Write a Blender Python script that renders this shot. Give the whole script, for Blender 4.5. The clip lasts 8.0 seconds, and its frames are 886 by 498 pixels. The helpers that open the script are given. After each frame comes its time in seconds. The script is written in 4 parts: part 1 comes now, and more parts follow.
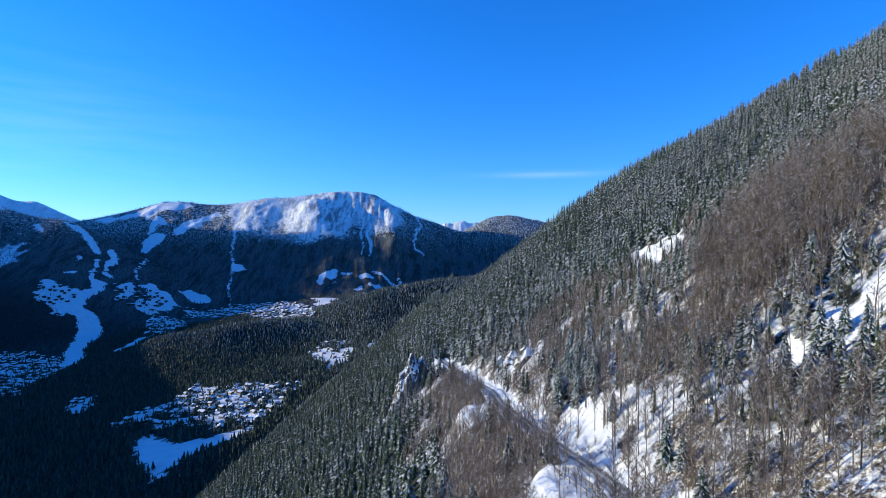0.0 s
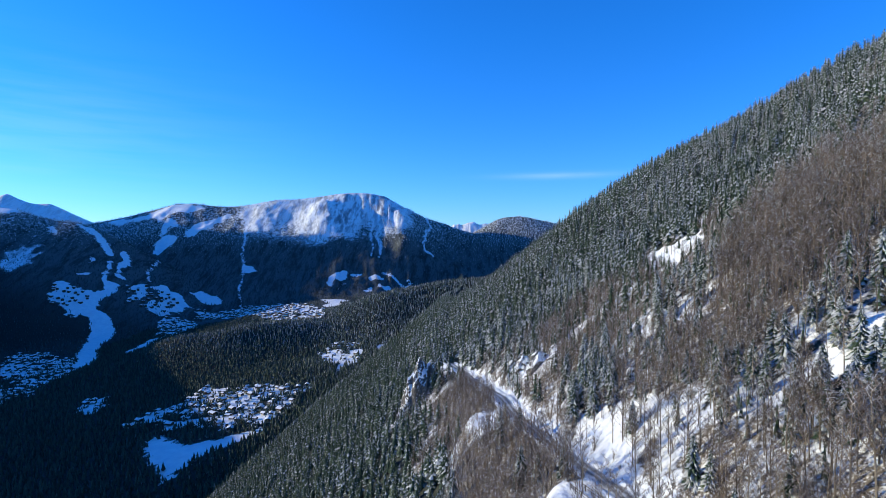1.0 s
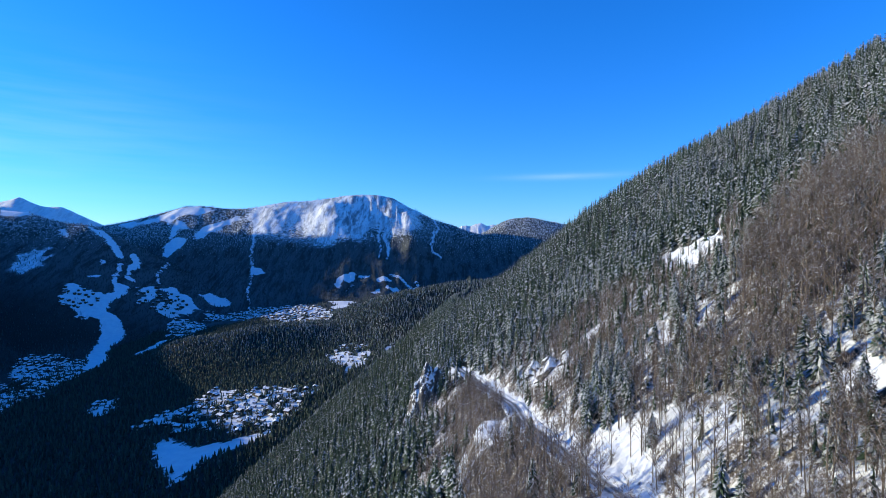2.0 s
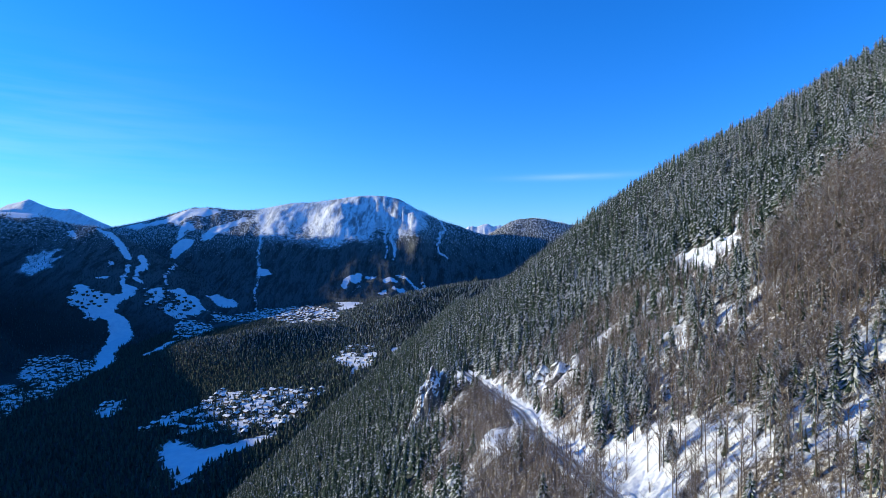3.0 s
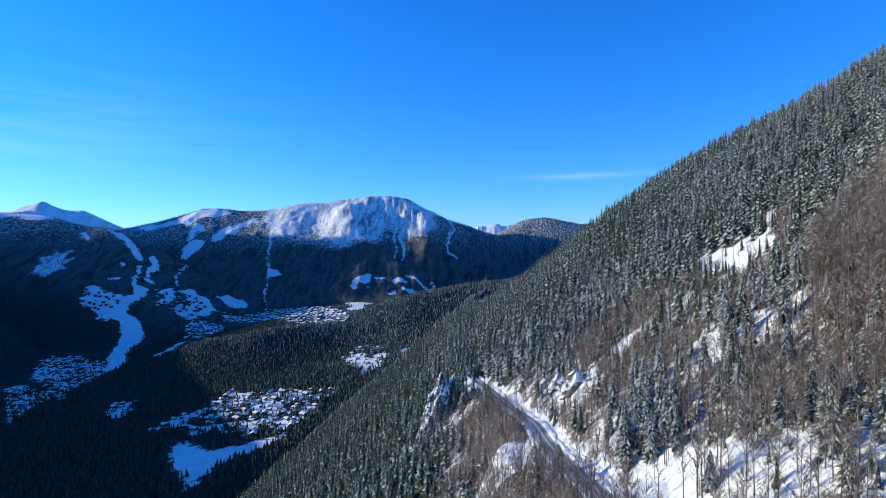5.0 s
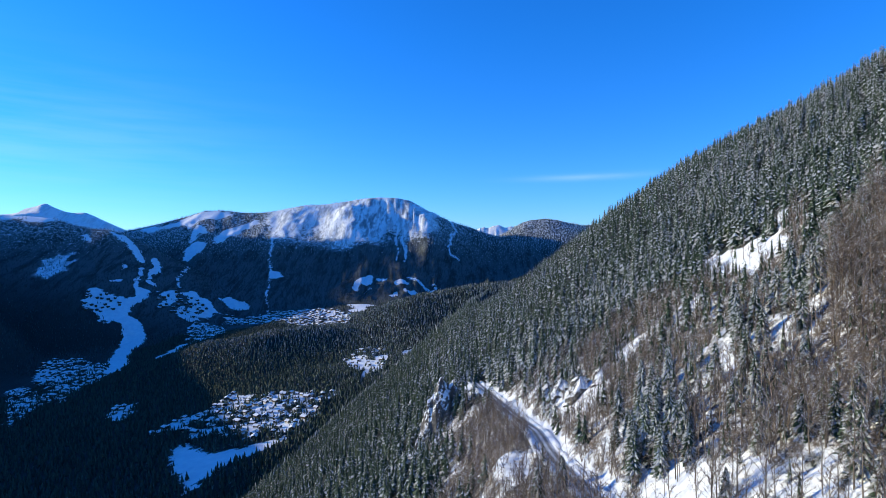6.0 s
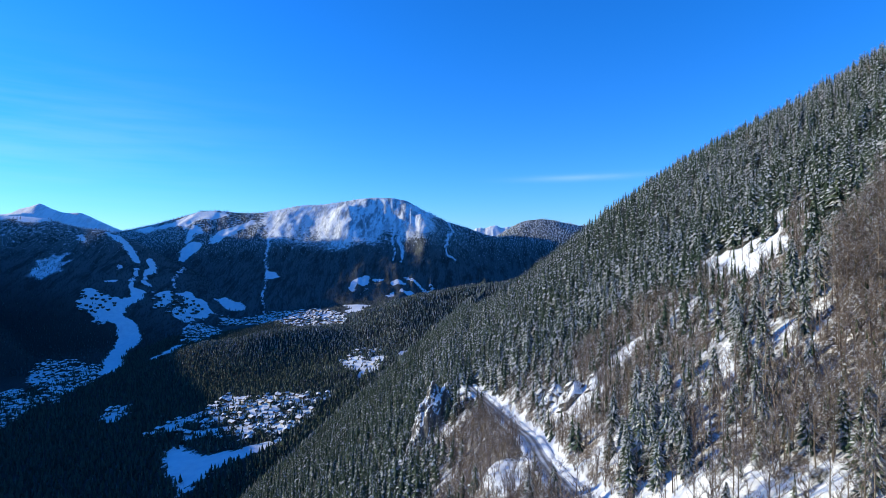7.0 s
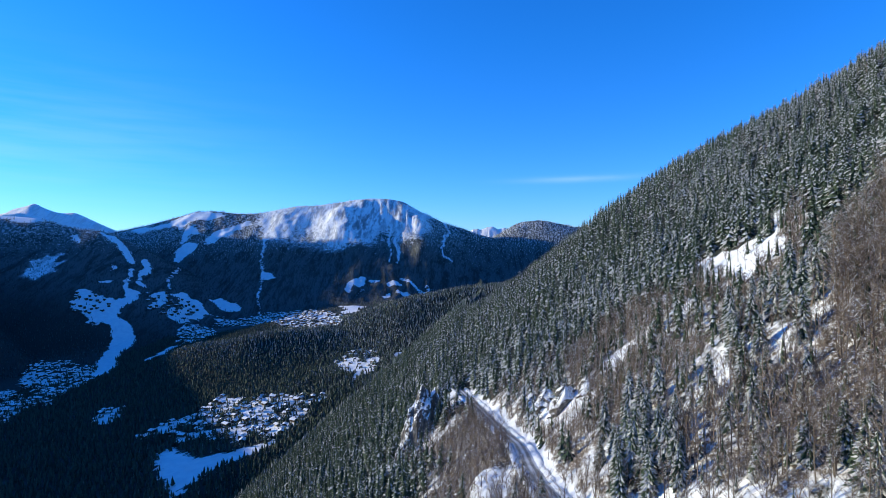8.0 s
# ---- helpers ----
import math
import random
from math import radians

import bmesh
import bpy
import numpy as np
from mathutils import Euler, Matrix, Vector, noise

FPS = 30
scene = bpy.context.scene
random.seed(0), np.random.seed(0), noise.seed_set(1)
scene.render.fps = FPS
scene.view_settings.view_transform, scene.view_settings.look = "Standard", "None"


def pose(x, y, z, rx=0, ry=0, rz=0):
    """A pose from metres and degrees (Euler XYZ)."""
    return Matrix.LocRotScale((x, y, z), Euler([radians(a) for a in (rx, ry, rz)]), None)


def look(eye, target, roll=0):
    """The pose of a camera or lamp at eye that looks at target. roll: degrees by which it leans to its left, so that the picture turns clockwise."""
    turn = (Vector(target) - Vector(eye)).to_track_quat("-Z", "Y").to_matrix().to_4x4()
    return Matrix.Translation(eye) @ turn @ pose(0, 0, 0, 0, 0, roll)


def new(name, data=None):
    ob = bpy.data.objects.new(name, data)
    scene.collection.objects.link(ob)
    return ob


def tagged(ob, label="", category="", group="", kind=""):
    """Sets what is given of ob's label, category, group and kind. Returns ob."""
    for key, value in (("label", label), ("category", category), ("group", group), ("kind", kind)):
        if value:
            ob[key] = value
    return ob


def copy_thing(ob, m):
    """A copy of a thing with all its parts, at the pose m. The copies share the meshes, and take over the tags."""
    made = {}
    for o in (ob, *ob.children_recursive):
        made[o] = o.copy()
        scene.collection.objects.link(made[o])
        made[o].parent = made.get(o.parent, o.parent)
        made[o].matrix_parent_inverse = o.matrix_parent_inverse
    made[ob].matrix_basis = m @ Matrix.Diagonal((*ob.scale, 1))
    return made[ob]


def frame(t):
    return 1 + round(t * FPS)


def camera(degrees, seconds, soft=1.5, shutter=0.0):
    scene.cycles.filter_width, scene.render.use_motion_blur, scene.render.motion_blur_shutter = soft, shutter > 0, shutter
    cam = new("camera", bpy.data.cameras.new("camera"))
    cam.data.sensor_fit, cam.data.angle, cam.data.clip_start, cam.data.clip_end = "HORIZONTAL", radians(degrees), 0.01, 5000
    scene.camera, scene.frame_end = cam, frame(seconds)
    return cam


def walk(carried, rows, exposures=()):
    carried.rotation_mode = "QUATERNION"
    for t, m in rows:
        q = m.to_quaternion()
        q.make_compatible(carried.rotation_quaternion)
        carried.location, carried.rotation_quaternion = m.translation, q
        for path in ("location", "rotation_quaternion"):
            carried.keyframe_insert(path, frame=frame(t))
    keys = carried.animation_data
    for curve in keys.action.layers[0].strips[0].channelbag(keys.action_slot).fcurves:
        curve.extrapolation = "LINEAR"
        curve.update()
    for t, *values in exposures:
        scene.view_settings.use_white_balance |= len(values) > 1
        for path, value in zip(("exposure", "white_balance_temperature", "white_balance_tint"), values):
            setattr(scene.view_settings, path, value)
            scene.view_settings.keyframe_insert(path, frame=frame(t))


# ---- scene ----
cam = camera(78.8, 8.0, 0.6)
PATH = [
    (0, (-0.645, 0.101, -0.302), (-0.646, 2.1, -0.324), 0.1),
    (0.5, (-0.45, 3.425, -0.389), (-0.47, 5.425, -0.409), 0.1),
    (1, (-0.278, 6.675, -0.38), (-0.315, 8.674, -0.397), -0.0),
    (1.5, (-0.209, 9.852, -0.329), (-0.261, 11.851, -0.343), -0.1),
    (3, (0.074, 19.277, -0.129), (-0.016, 21.275, -0.138), -0.3),
    (3.5, (-0.072, 21.992, -0.015), (-0.171, 23.989, -0.023), -0.3),
    (4, (-0.197, 24.523, 0.138), (-0.305, 26.52, 0.128), -0.3),
    (4.5, (-0.312, 27.179, 0.251), (-0.429, 29.175, 0.241), -0.4),
    (6, (0.41, 36.084, 0.299), (0.278, 38.079, 0.296), -0.6),
    (6.5, (1.242, 38.73, 0.355), (1.113, 40.726, 0.354), -0.6),
    (7, (2.199, 41.463, 0.369), (2.078, 43.459, 0.367), -0.6),
    (7.5, (3.349, 43.909, 0.285), (3.237, 45.906, 0.286), -0.6),
    (8, (4.588, 46.423, 0.214), (4.479, 48.42, 0.216), -0.5),
]
walk(cam, [(t, look(eye, target, roll)) for t, eye, target, roll in PATH])

# ---- world, sun and exposure ----
SUN_AZIMUTH, SUN_ELEVATION = 278.0, 16.0
world = bpy.data.worlds.new("world")
scene.world = world
world.use_nodes = True
wn = world.node_tree.nodes
wl = world.node_tree.links
sky = wn.new("ShaderNodeTexSky")
sky.sky_type = "NISHITA"
sky.sun_disc = False
sky.sun_elevation, sky.sun_rotation = radians(SUN_ELEVATION), radians(SUN_AZIMUTH)
sky.altitude, sky.air_density, sky.dust_density, sky.ozone_density = 1400, 1.2, 0.1, 5.0
hue = wn.new("ShaderNodeHueSaturation")
hue.inputs["Saturation"].default_value = 1.18
wl.new(sky.outputs[0], hue.inputs["Color"])
tint = wn.new("ShaderNodeMix")
tint.data_type, tint.blend_type = "RGBA", "MULTIPLY"
tint.inputs[0].default_value = 1.0
wl.new(hue.outputs[0], tint.inputs[6])
spot = wn.new("ShaderNodeTexCoord")
way = wn.new("ShaderNodeSeparateXYZ")
wl.new(spot.outputs["Generated"], way.inputs[0])
low = wn.new("ShaderNodeMapRange")
low.inputs[1].default_value, low.inputs[2].default_value = 0.0, 0.36
wl.new(way.outputs["Z"], low.inputs[0])
cast = wn.new("ShaderNodeMix")
cast.data_type = "RGBA"
cast.inputs[6].default_value, cast.inputs[7].default_value = (0.52, 0.82, 1.42, 1), (0.35, 0.93, 1.46, 1)
wl.new(low.outputs[0], cast.inputs[0])
high = wn.new("ShaderNodeMapRange")
high.inputs[1].default_value, high.inputs[2].default_value = 0.42, 0.95
wl.new(way.outputs["Z"], high.inputs[0])
zenith = wn.new("ShaderNodeMix")
zenith.data_type = "RGBA"
zenith.inputs[7].default_value = (0.60, 0.91, 1.24, 1)
wl.new(high.outputs[0], zenith.inputs[0])
wl.new(cast.outputs[2], zenith.inputs[6])
wl.new(zenith.outputs[2], tint.inputs[7])
flat = wn.new("ShaderNodeMapping")
flat.inputs["Scale"].default_value = (3.0, 3.0, 34.0)
wl.new(spot.outputs["Generated"], flat.inputs[0])
wisp = wn.new("ShaderNodeTexNoise")
wisp.inputs["Scale"].default_value, wisp.inputs["Detail"].default_value = 1.6, 6
wl.new(flat.outputs[0], wisp.inputs["Vector"])


def sky_sum(op, a, b):
    m = wn.new("ShaderNodeMath")
    m.operation = op
    for k, v in enumerate((a, b)):
        if isinstance(v, float):
            m.inputs[k].default_value = v
        else:
            wl.new(v, m.inputs[k])
    return m.outputs[0]


def bell(value, middle, width):
    d = sky_sum("DIVIDE", sky_sum("SUBTRACT", value, middle), width)
    return sky_sum("POWER", 2.71828, sky_sum("MULTIPLY", sky_sum("MULTIPLY", d, d), -1.0))


# one thin streak of high cloud low in the sky, and a faint veil to the west
streak = sky_sum("MULTIPLY", bell(way.outputs["Z"], 0.124, 0.006), bell(way.outputs["X"], 0.20, 0.10))
veil = sky_sum("MULTIPLY", bell(way.outputs["Z"], 0.17, 0.09), bell(way.outputs["X"], -0.75, 0.28))
thin = wn.new("ShaderNodeMapRange")
thin.inputs[1].default_value, thin.inputs[2].default_value, thin.inputs[4].default_value = 0.34, 0.66, 1.0
wl.new(wisp.outputs[0], thin.inputs[0])
cloud = sky_sum("MULTIPLY", sky_sum("ADD", sky_sum("MULTIPLY", streak, 0.27), sky_sum("MULTIPLY", veil, 0.16)), thin.outputs[0])
cirrus = wn.new("ShaderNodeMix")
cirrus.data_type = "RGBA"
cirrus.inputs[7].default_value = (3.2, 4.6, 6.2, 1)
wl.new(cloud, cirrus.inputs[0])
wl.new(tint.outputs[2], cirrus.inputs[6])
wl.new(cirrus.outputs[2], wn["Background"].inputs[0])
wn["Background"].inputs[1].default_value = 0.180

sun = new("sun", bpy.data.lights.new("sun", "SUN"))
sun.data.energy, sun.data.angle, sun.data.color = 4.7, radians(0.53), (1.0, 0.91, 0.62)
sun_way = Vector((math.sin(radians(SUN_AZIMUTH)) * math.cos(radians(SUN_ELEVATION)),
                  math.cos(radians(SUN_AZIMUTH)) * math.cos(radians(SUN_ELEVATION)), math.sin(radians(SUN_ELEVATION))))
sun.matrix_world = look(sun_way * 900, (0, 0, 0))
scene.view_settings.exposure = 0.13


# ---- materials ----
def material(name, rough=0.9, bump=0.0, bump_scale=1.0):
    """A node material; returns it with its nodes, links and surface shader."""
    m = bpy.data.materials.new(name)
    m.use_nodes = True
    n, l = m.node_tree.nodes, m.node_tree.links
    s = n["Principled BSDF"]
    s.inputs["Roughness"].default_value = rough
    s.inputs["Specular IOR Level"].default_value = 0.25
    if bump:
        t = n.new("ShaderNodeTexNoise")
        t.inputs["Scale"].default_value, t.inputs["Detail"].default_value = bump_scale, 6
        c = n.new("ShaderNodeTexCoord")
        l.new(c.outputs["Object"], t.inputs["Vector"])
        b = n.new("ShaderNodeBump")
        b.inputs["Strength"].default_value = bump
        b.inputs["Distance"].default_value = 1.0 / bump_scale
        l.new(t.outputs[0], b.inputs["Height"])
        l.new(b.outputs[0], s.inputs["Normal"])
    return m, n, l, s


def noise_of(n, l, scale, detail=5, rough=0.6, stretch=None):
    t = n.new("ShaderNodeTexNoise")
    t.inputs["Scale"].default_value, t.inputs["Detail"].default_value = scale, detail
    t.inputs["Roughness"].default_value = rough
    g = n.new("ShaderNodeNewGeometry")
    l.new(g.outputs["Position"], t.inputs["Vector"])
    if stretch:
        p = n.new("ShaderNodeMapping")
        p.inputs["Scale"].default_value = stretch
        l.new(g.outputs["Position"], p.inputs[0])
        l.new(p.outputs[0], t.inputs["Vector"])
    return t.outputs[0]


def ramp(n, l, value, stops):
    r = n.new("ShaderNodeValToRGB")
    e = r.color_ramp.elements
    while len(e) < len(stops):
        e.new(0.5)
    for k, (at, c) in enumerate(stops):
        e[k].position, e[k].color = at, (*c, 1) if len(c) == 3 else c
    l.new(value, r.inputs[0])
    return r.outputs[0]


def mixed(n, l, fac, a, b):
    m = n.new("ShaderNodeMix")
    m.data_type = "RGBA"
    for socket, v in ((m.inputs[0], fac), (m.inputs[6], a), (m.inputs[7], b)):
        if isinstance(v, (tuple, float)):
            socket.default_value = (*v, 1) if isinstance(v, tuple) else v
        else:
            l.new(v, socket)
    return m.outputs[2]


def sums(n, l, op, a, b, c=None):
    m = n.new("ShaderNodeMath")
    m.operation = op
    for k, v in enumerate((a, b, c)):
        if isinstance(v, (int, float)):
            m.inputs[k].default_value = v
        elif v is not None:
            l.new(v, m.inputs[k])
    return m.outputs[0]


def up_facing(n, l):
    g = n.new("ShaderNodeNewGeometry")
    s = n.new("ShaderNodeSeparateXYZ")
    l.new(g.outputs["True Normal"], s.inputs[0])
    return s.outputs["Z"]


def attribute(n, name):
    a = n.new("ShaderNodeAttribute")
    a.attribute_name = name
    return a.outputs["Fac"]


def ground_material():
    m, n, l, s = material("snowy_ground", 0.85, 0.5, 0.35)
    snow = ramp(n, l, noise_of(n, l, 0.05, 8), [(0.3, (0.72, 0.75, 0.80)), (0.65, (0.86, 0.87, 0.89))])
    # needle litter under woods, darkened for the shade between thinly set trees
    shaded_litter = ramp(n, l, noise_of(n, l, 0.9, 8, 0.7), [(0.38, (0.016, 0.022, 0.018)), (0.58, (0.030, 0.036, 0.031)), (0.74, (0.09, 0.10, 0.10))])
    brush = ramp(n, l, noise_of(n, l, 1.6, 6, 0.75), [(0.40, (0.075, 0.058, 0.044)), (0.52, (0.17, 0.145, 0.122)), (0.62, (0.74, 0.75, 0.78))])
    rock = ramp(n, l, noise_of(n, l, 0.024, 10, 0.8, (1, 0.22, 0.3)), [(0.38, (0.09, 0.10, 0.12)), (0.46, (0.30, 0.32, 0.35)), (0.52, (0.82, 0.85, 0.88))])
    grown = sums(n, l, "MULTIPLY_ADD", noise_of(n, l, 0.22, 7, 0.75), 0.95, sums(n, l, "MULTIPLY", attribute(n, "brush"), 0.5))
    c = mixed(n, l, ramp(n, l, grown, [(0.68, (0, 0, 0)), (0.78, (1, 1, 1))]), snow, brush)
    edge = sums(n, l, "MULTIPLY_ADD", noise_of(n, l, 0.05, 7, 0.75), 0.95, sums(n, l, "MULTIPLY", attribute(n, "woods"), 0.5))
    c = mixed(n, l, ramp(n, l, edge, [(0.68, (0, 0, 0)), (0.76, (1, 1, 1))]), c, shaded_litter)
    c = mixed(n, l, attribute(n, "rock"), c, rock)
    l.new(c, s.inputs["Base Color"])
    return m


def needle_material(name, dark, light, share, coat=(0.44, 0.45, 0.45)):
    """Conifer green; about that share of the boughs carries frost and snow towards the tips, more on some trees."""
    m, n, l, s = material(name, 0.8)
    green = mixed(n, l, attribute(n, "tone"), dark, light)
    lie = sums(n, l, "MULTIPLY_ADD", up_facing(n, l), 0.12, attribute(n, "laden"))
    lie = sums(n, l, "MULTIPLY_ADD", noise_of(n, l, 3.4, 3, 0.8), 1.1, lie)
    lie = sums(n, l, "MULTIPLY_ADD", noise_of(n, l, 0.05, 2), 0.6, lie)
    at = 0.5 * (1.76 - share)
    white = ramp(n, l, sums(n, l, "MULTIPLY", lie, 0.5), [(at - 0.07, (0, 0, 0)), (at + 0.13, (1, 1, 1))])
    l.new(mixed(n, l, white, green, coat), s.inputs["Base Color"])
    return m


def bark_material(name, dark, light, frost):
    """Brown bark or twigs; some of them white with frost."""
    m, n, l, s = material(name, 0.9)
    brown = mixed(n, l, attribute(n, "tone"), dark, light)
    lie = sums(n, l, "MULTIPLY_ADD", noise_of(n, l, 0.8, 4, 0.7), 0.6, sums(n, l, "MULTIPLY", attribute(n, "laden"), 0.6))
    white = ramp(n, l, lie, [(frost, (0, 0, 0)), (frost + 0.16, (1, 1, 1))])
    l.new(mixed(n, l, white, brown, (0.70, 0.70, 0.71)), s.inputs["Base Color"])
    return m


GROUND = ground_material()
NEEDLES = needle_material("frosted_needles", (0.028, 0.052, 0.030), (0.076, 0.106, 0.062), 0.52, (0.52, 0.53, 0.53))
NEEDLES_FAR = needle_material("distant_needles", (0.022, 0.042, 0.032), (0.066, 0.100, 0.068), 0.34, (0.50, 0.51, 0.51))
# rime on the high woods, its coat brightened to stand in for haze
NEEDLES_HIGH = needle_material("rime_and_haze_needles", (0.026, 0.046, 0.044), (0.055, 0.085, 0.075), 0.16, (0.62, 0.63, 0.63))
TWIGS = bark_material("bare_twigs", (0.115, 0.084, 0.066), (0.24, 0.19, 0.155), 0.74)
BARK = bark_material("bark", (0.13, 0.105, 0.08), (0.30, 0.25, 0.19), 0.85)

# ---- the lie of the land ----
TABLE = np.random.RandomState(7).rand(256, 256)


def grain(x, y, size):
    """Smooth noise from -1 to 1, with lumps of that many metres."""
    u, v = np.asarray(x, float) / size + 71.3, np.asarray(y, float) / size + 33.7
    i, j = np.floor(u).astype(int), np.floor(v).astype(int)
    fu, fv = u - i, v - j
    fu, fv = fu * fu * (3 - 2 * fu), fv * fv * (3 - 2 * fv)
    a = TABLE[i % 256, j % 256] * (1 - fu) + TABLE[(i + 1) % 256, j % 256] * fu
    b = TABLE[i % 256, (j + 1) % 256] * (1 - fu) + TABLE[(i + 1) % 256, (j + 1) % 256] * fu
    return (a * (1 - fv) + b * fv) * 2 - 1


def rough_land(x, y, size, octaves=4, keep=0.5):
    return sum(grain(x + 19 * k, y - 7 * k, size / 2 ** k) * keep ** k for k in range(octaves))


def spurs(x, y, size, octaves=4):
    """Sharp-backed noise from 0 to 1 for rocky mountain sides."""
    return sum((1 - np.abs(grain(x + 31 * k, y + 17 * k, size / 2 ** k))) ** 2 * 0.5 ** k for k in range(octaves)) / 1.9


def crest(x, y, line, slope, blunt=30.0):
    """Height of a ridge that falls off evenly on both sides of its crest line."""
    best = np.full(np.shape(x), -1e9)
    for (ax, ay, az), (bx, by, bz) in zip(line, line[1:]):
        ex, ey = bx - ax, by - ay
        s = np.clip(((x - ax) * ex + (y - ay) * ey) / (ex * ex + ey * ey), 0, 1)
        d = np.hypot(x - ax - s * ex, y - ay - s * ey)
        best = np.maximum(best, az + s * (bz - az) - slope * (np.sqrt(d * d + blunt * blunt) - blunt))
    return best


def soft_step(v, a, b):
    t = np.clip((v - a) / (b - a), 0, 1)
    return t * t * (3 - 2 * t)


def blend_max(a, b, k):
    h = np.clip(0.5 + 0.5 * (a - b) / k, 0, 1)
    return b + (a - b) * h + k * h * (1 - h)


ROAD_Y = (-400, 60, 107, 119, 134, 150, 165, 180, 193, 201, 210, 226, 251, 287, 330, 600, 1600, 2600)
ROAD_X = (70, 38, 30, 27.5, 24.6, 21.8, 19.2, 17.9, 17.5, 16.9, 15.0, 12, 7.2, -1.2, -9, -8, -8, 60)
ROAD_Z = (-20, -42, -46, -47.1, -48.6, -50, -51.5, -53.1, -54.4, -55.3, -56.4, -58.4, -60.7, -62.8, -65, -67, -155, -200)
SLOPE_U = (-900, -440, -30, -9, -4.5, 4.0, 7, 15, 33, 60, 72, 110, 147, 170, 250, 400, 800, 1500, 4000)
SLOPE_H = (-780, -372, -23, -3.5, 0, 0, 4, 12, 26, 53, 64, 96, 130, 147, 197, 255, 380, 500, 600)

MAIN_RIDGE = ((-3300, 4600, 120), (-2990, 4380, 165), (-2800, 4300, 184), (-2577, 4250, 220), (-2436, 4250, 255), (-2295, 4250, 290), (-2202, 4250, 317),
              (-2062, 4250, 322), (-1877, 4250, 300), (-1761, 4250, 296), (-1646, 4250, 305), (-1508, 4250, 331), (-1370, 4250, 354),
              (-1234, 4250, 354), (-1052, 4250, 375), (-916, 4250, 397), (-781, 4250, 406), (-646, 4250, 400), (-556, 4250, 381),
              (-490, 4250, 343), (-378, 4250, 286), (-290, 4250, 238), (-201, 4250, 200), (-68, 4250, 160), (64, 4250, 110), (174, 4250, 84),
              (305, 4250, 66), (545, 4250, 0), (800, 4250, -60))
BACK_HILL = ((60, 4500, 60), (207, 4500, 98), (301, 4500, 136), (370, 4500, 182), (440, 4500, 219), (532, 4500, 229), (601, 4500, 224),
             (670, 4500, 205), (762, 4500, 195), (831, 4500, 172), (1600, 4600, 250))
WEST_HILL = ((-5200, 3300, 270), (-3400, 3350, 250), (-3026, 3330, 242), (-2874, 3330, 232), (-2761, 3330, 221), (-2686, 3330, 198), (-2611, 3330, 176),
             (-2499, 3330, 150), (-2350, 3330, 136), (-2276, 3330, 110), (-2147, 3330, 45), (-2000, 3330, -60))
# unseen ridge west of the view, crest heights set to shade the valley
WEST_SHADE_RIDGE = ((-3900, 3300, 250), (-2900, 2480, 130), (-2300, 2000, 30), (-2250, 1845, 6), (-2250, 1425, 110), (-2250, 1247, 170), (-2250, 1020, 188),
              (-2250, 720, 112), (-2200, 20, 30), (-2100, -2500, 30))
MID_HILL = ((500, 2600, -110), (116, 2400, -150), (-227, 2300, -202), (-493, 2100, -298), (-785, 1950, -308), (-904, 1900, -328),
            (-1071, 1750, -386), (-1233, 1500, -440))
FAR_WEST = ((-5000, 4700, 330), (-4326, 4750, 360), (-4244, 4750, 372), (-4163, 4750, 408), (-4054, 4750, 430), (-3973, 4750, 454), (-3893, 4750, 414),
            (-3785, 4750, 374), (-3705, 4750, 362), (-3598, 4750, 366), (-3518, 4750, 334), (-3412, 4750, 285), (-3253, 4750, 215), (-3080, 4750, 150))
# unseen peaks added far west, profile set to shade the lower main face
SHADE_PEAKS_WEST = ((-6300, 2600, 1000), (-6300, 3400, 1210), (-6300, 3600, 1228), (-6300, 3750, 1195), (-6300, 3900, 1260), (-6300, 4040, 1400), (-6300, 4125, 1425),
             (-6300, 4200, 1490), (-6300, 4300, 1580), (-6300, 4430, 1690), (-6300, 4540, 1360), (-6300, 4760, 1400), (-6300, 4860, 900), (-6300, 5300, 500))
FAR_EAST = ((-40, 4890, 150), (-2, 4890, 175), (49, 4890, 192), (74, 4890, 182), (140, 4890, 202), (185, 4890, 202), (226, 4890, 180),
            (292, 4890, 191), (400, 4890, 160))


def main_face(x, y):
    """The broad snowy face: a buttress, a hollow and a second rib down it, with thin flutes below the summit."""
    w = x * 4226 / np.maximum(y - 25, 500)
    top = np.interp(x, [p[0] for p in MAIN_RIDGE], [p[2] for p in MAIN_RIDGE])
    h = crest(x, y, MAIN_RIDGE, 0.66, 25)
    deep = np.clip(top - h, 0, None)
    w = w + 26 * grain(x, y, 260)
    form = 60 * np.exp(-((w + 1010) / 105) ** 2) - 55 * np.exp(-((w + 690) / 150) ** 2) + 50 * np.exp(-((w + 385) / 75) ** 2) \
        + 26 * np.exp(-((w + 1480) / 110) ** 2) - 20 * np.exp(-((w + 1270) / 100) ** 2)
    flutes = (1 - np.abs(grain(w, 0.10 * y, 36))) * soft_step(w, -1000, -860) * (1 - soft_step(w, -470, -330)) * (1 - soft_step(deep, 150, 330))
    ribs = spurs(w, 0.25 * y, 120, 3) - 0.5
    return h + soft_step(deep, 5, 130) * (form * (1 - soft_step(deep, 270, 420)) + 30 * ribs - 40 * (0.5 - spurs(x, y, 420, 4))) + 20 * (flutes - 0.4) * soft_step(deep, 0, 30) + 7 * rough_land(x, y, 80, 4) * soft_step(deep, 0, 40)


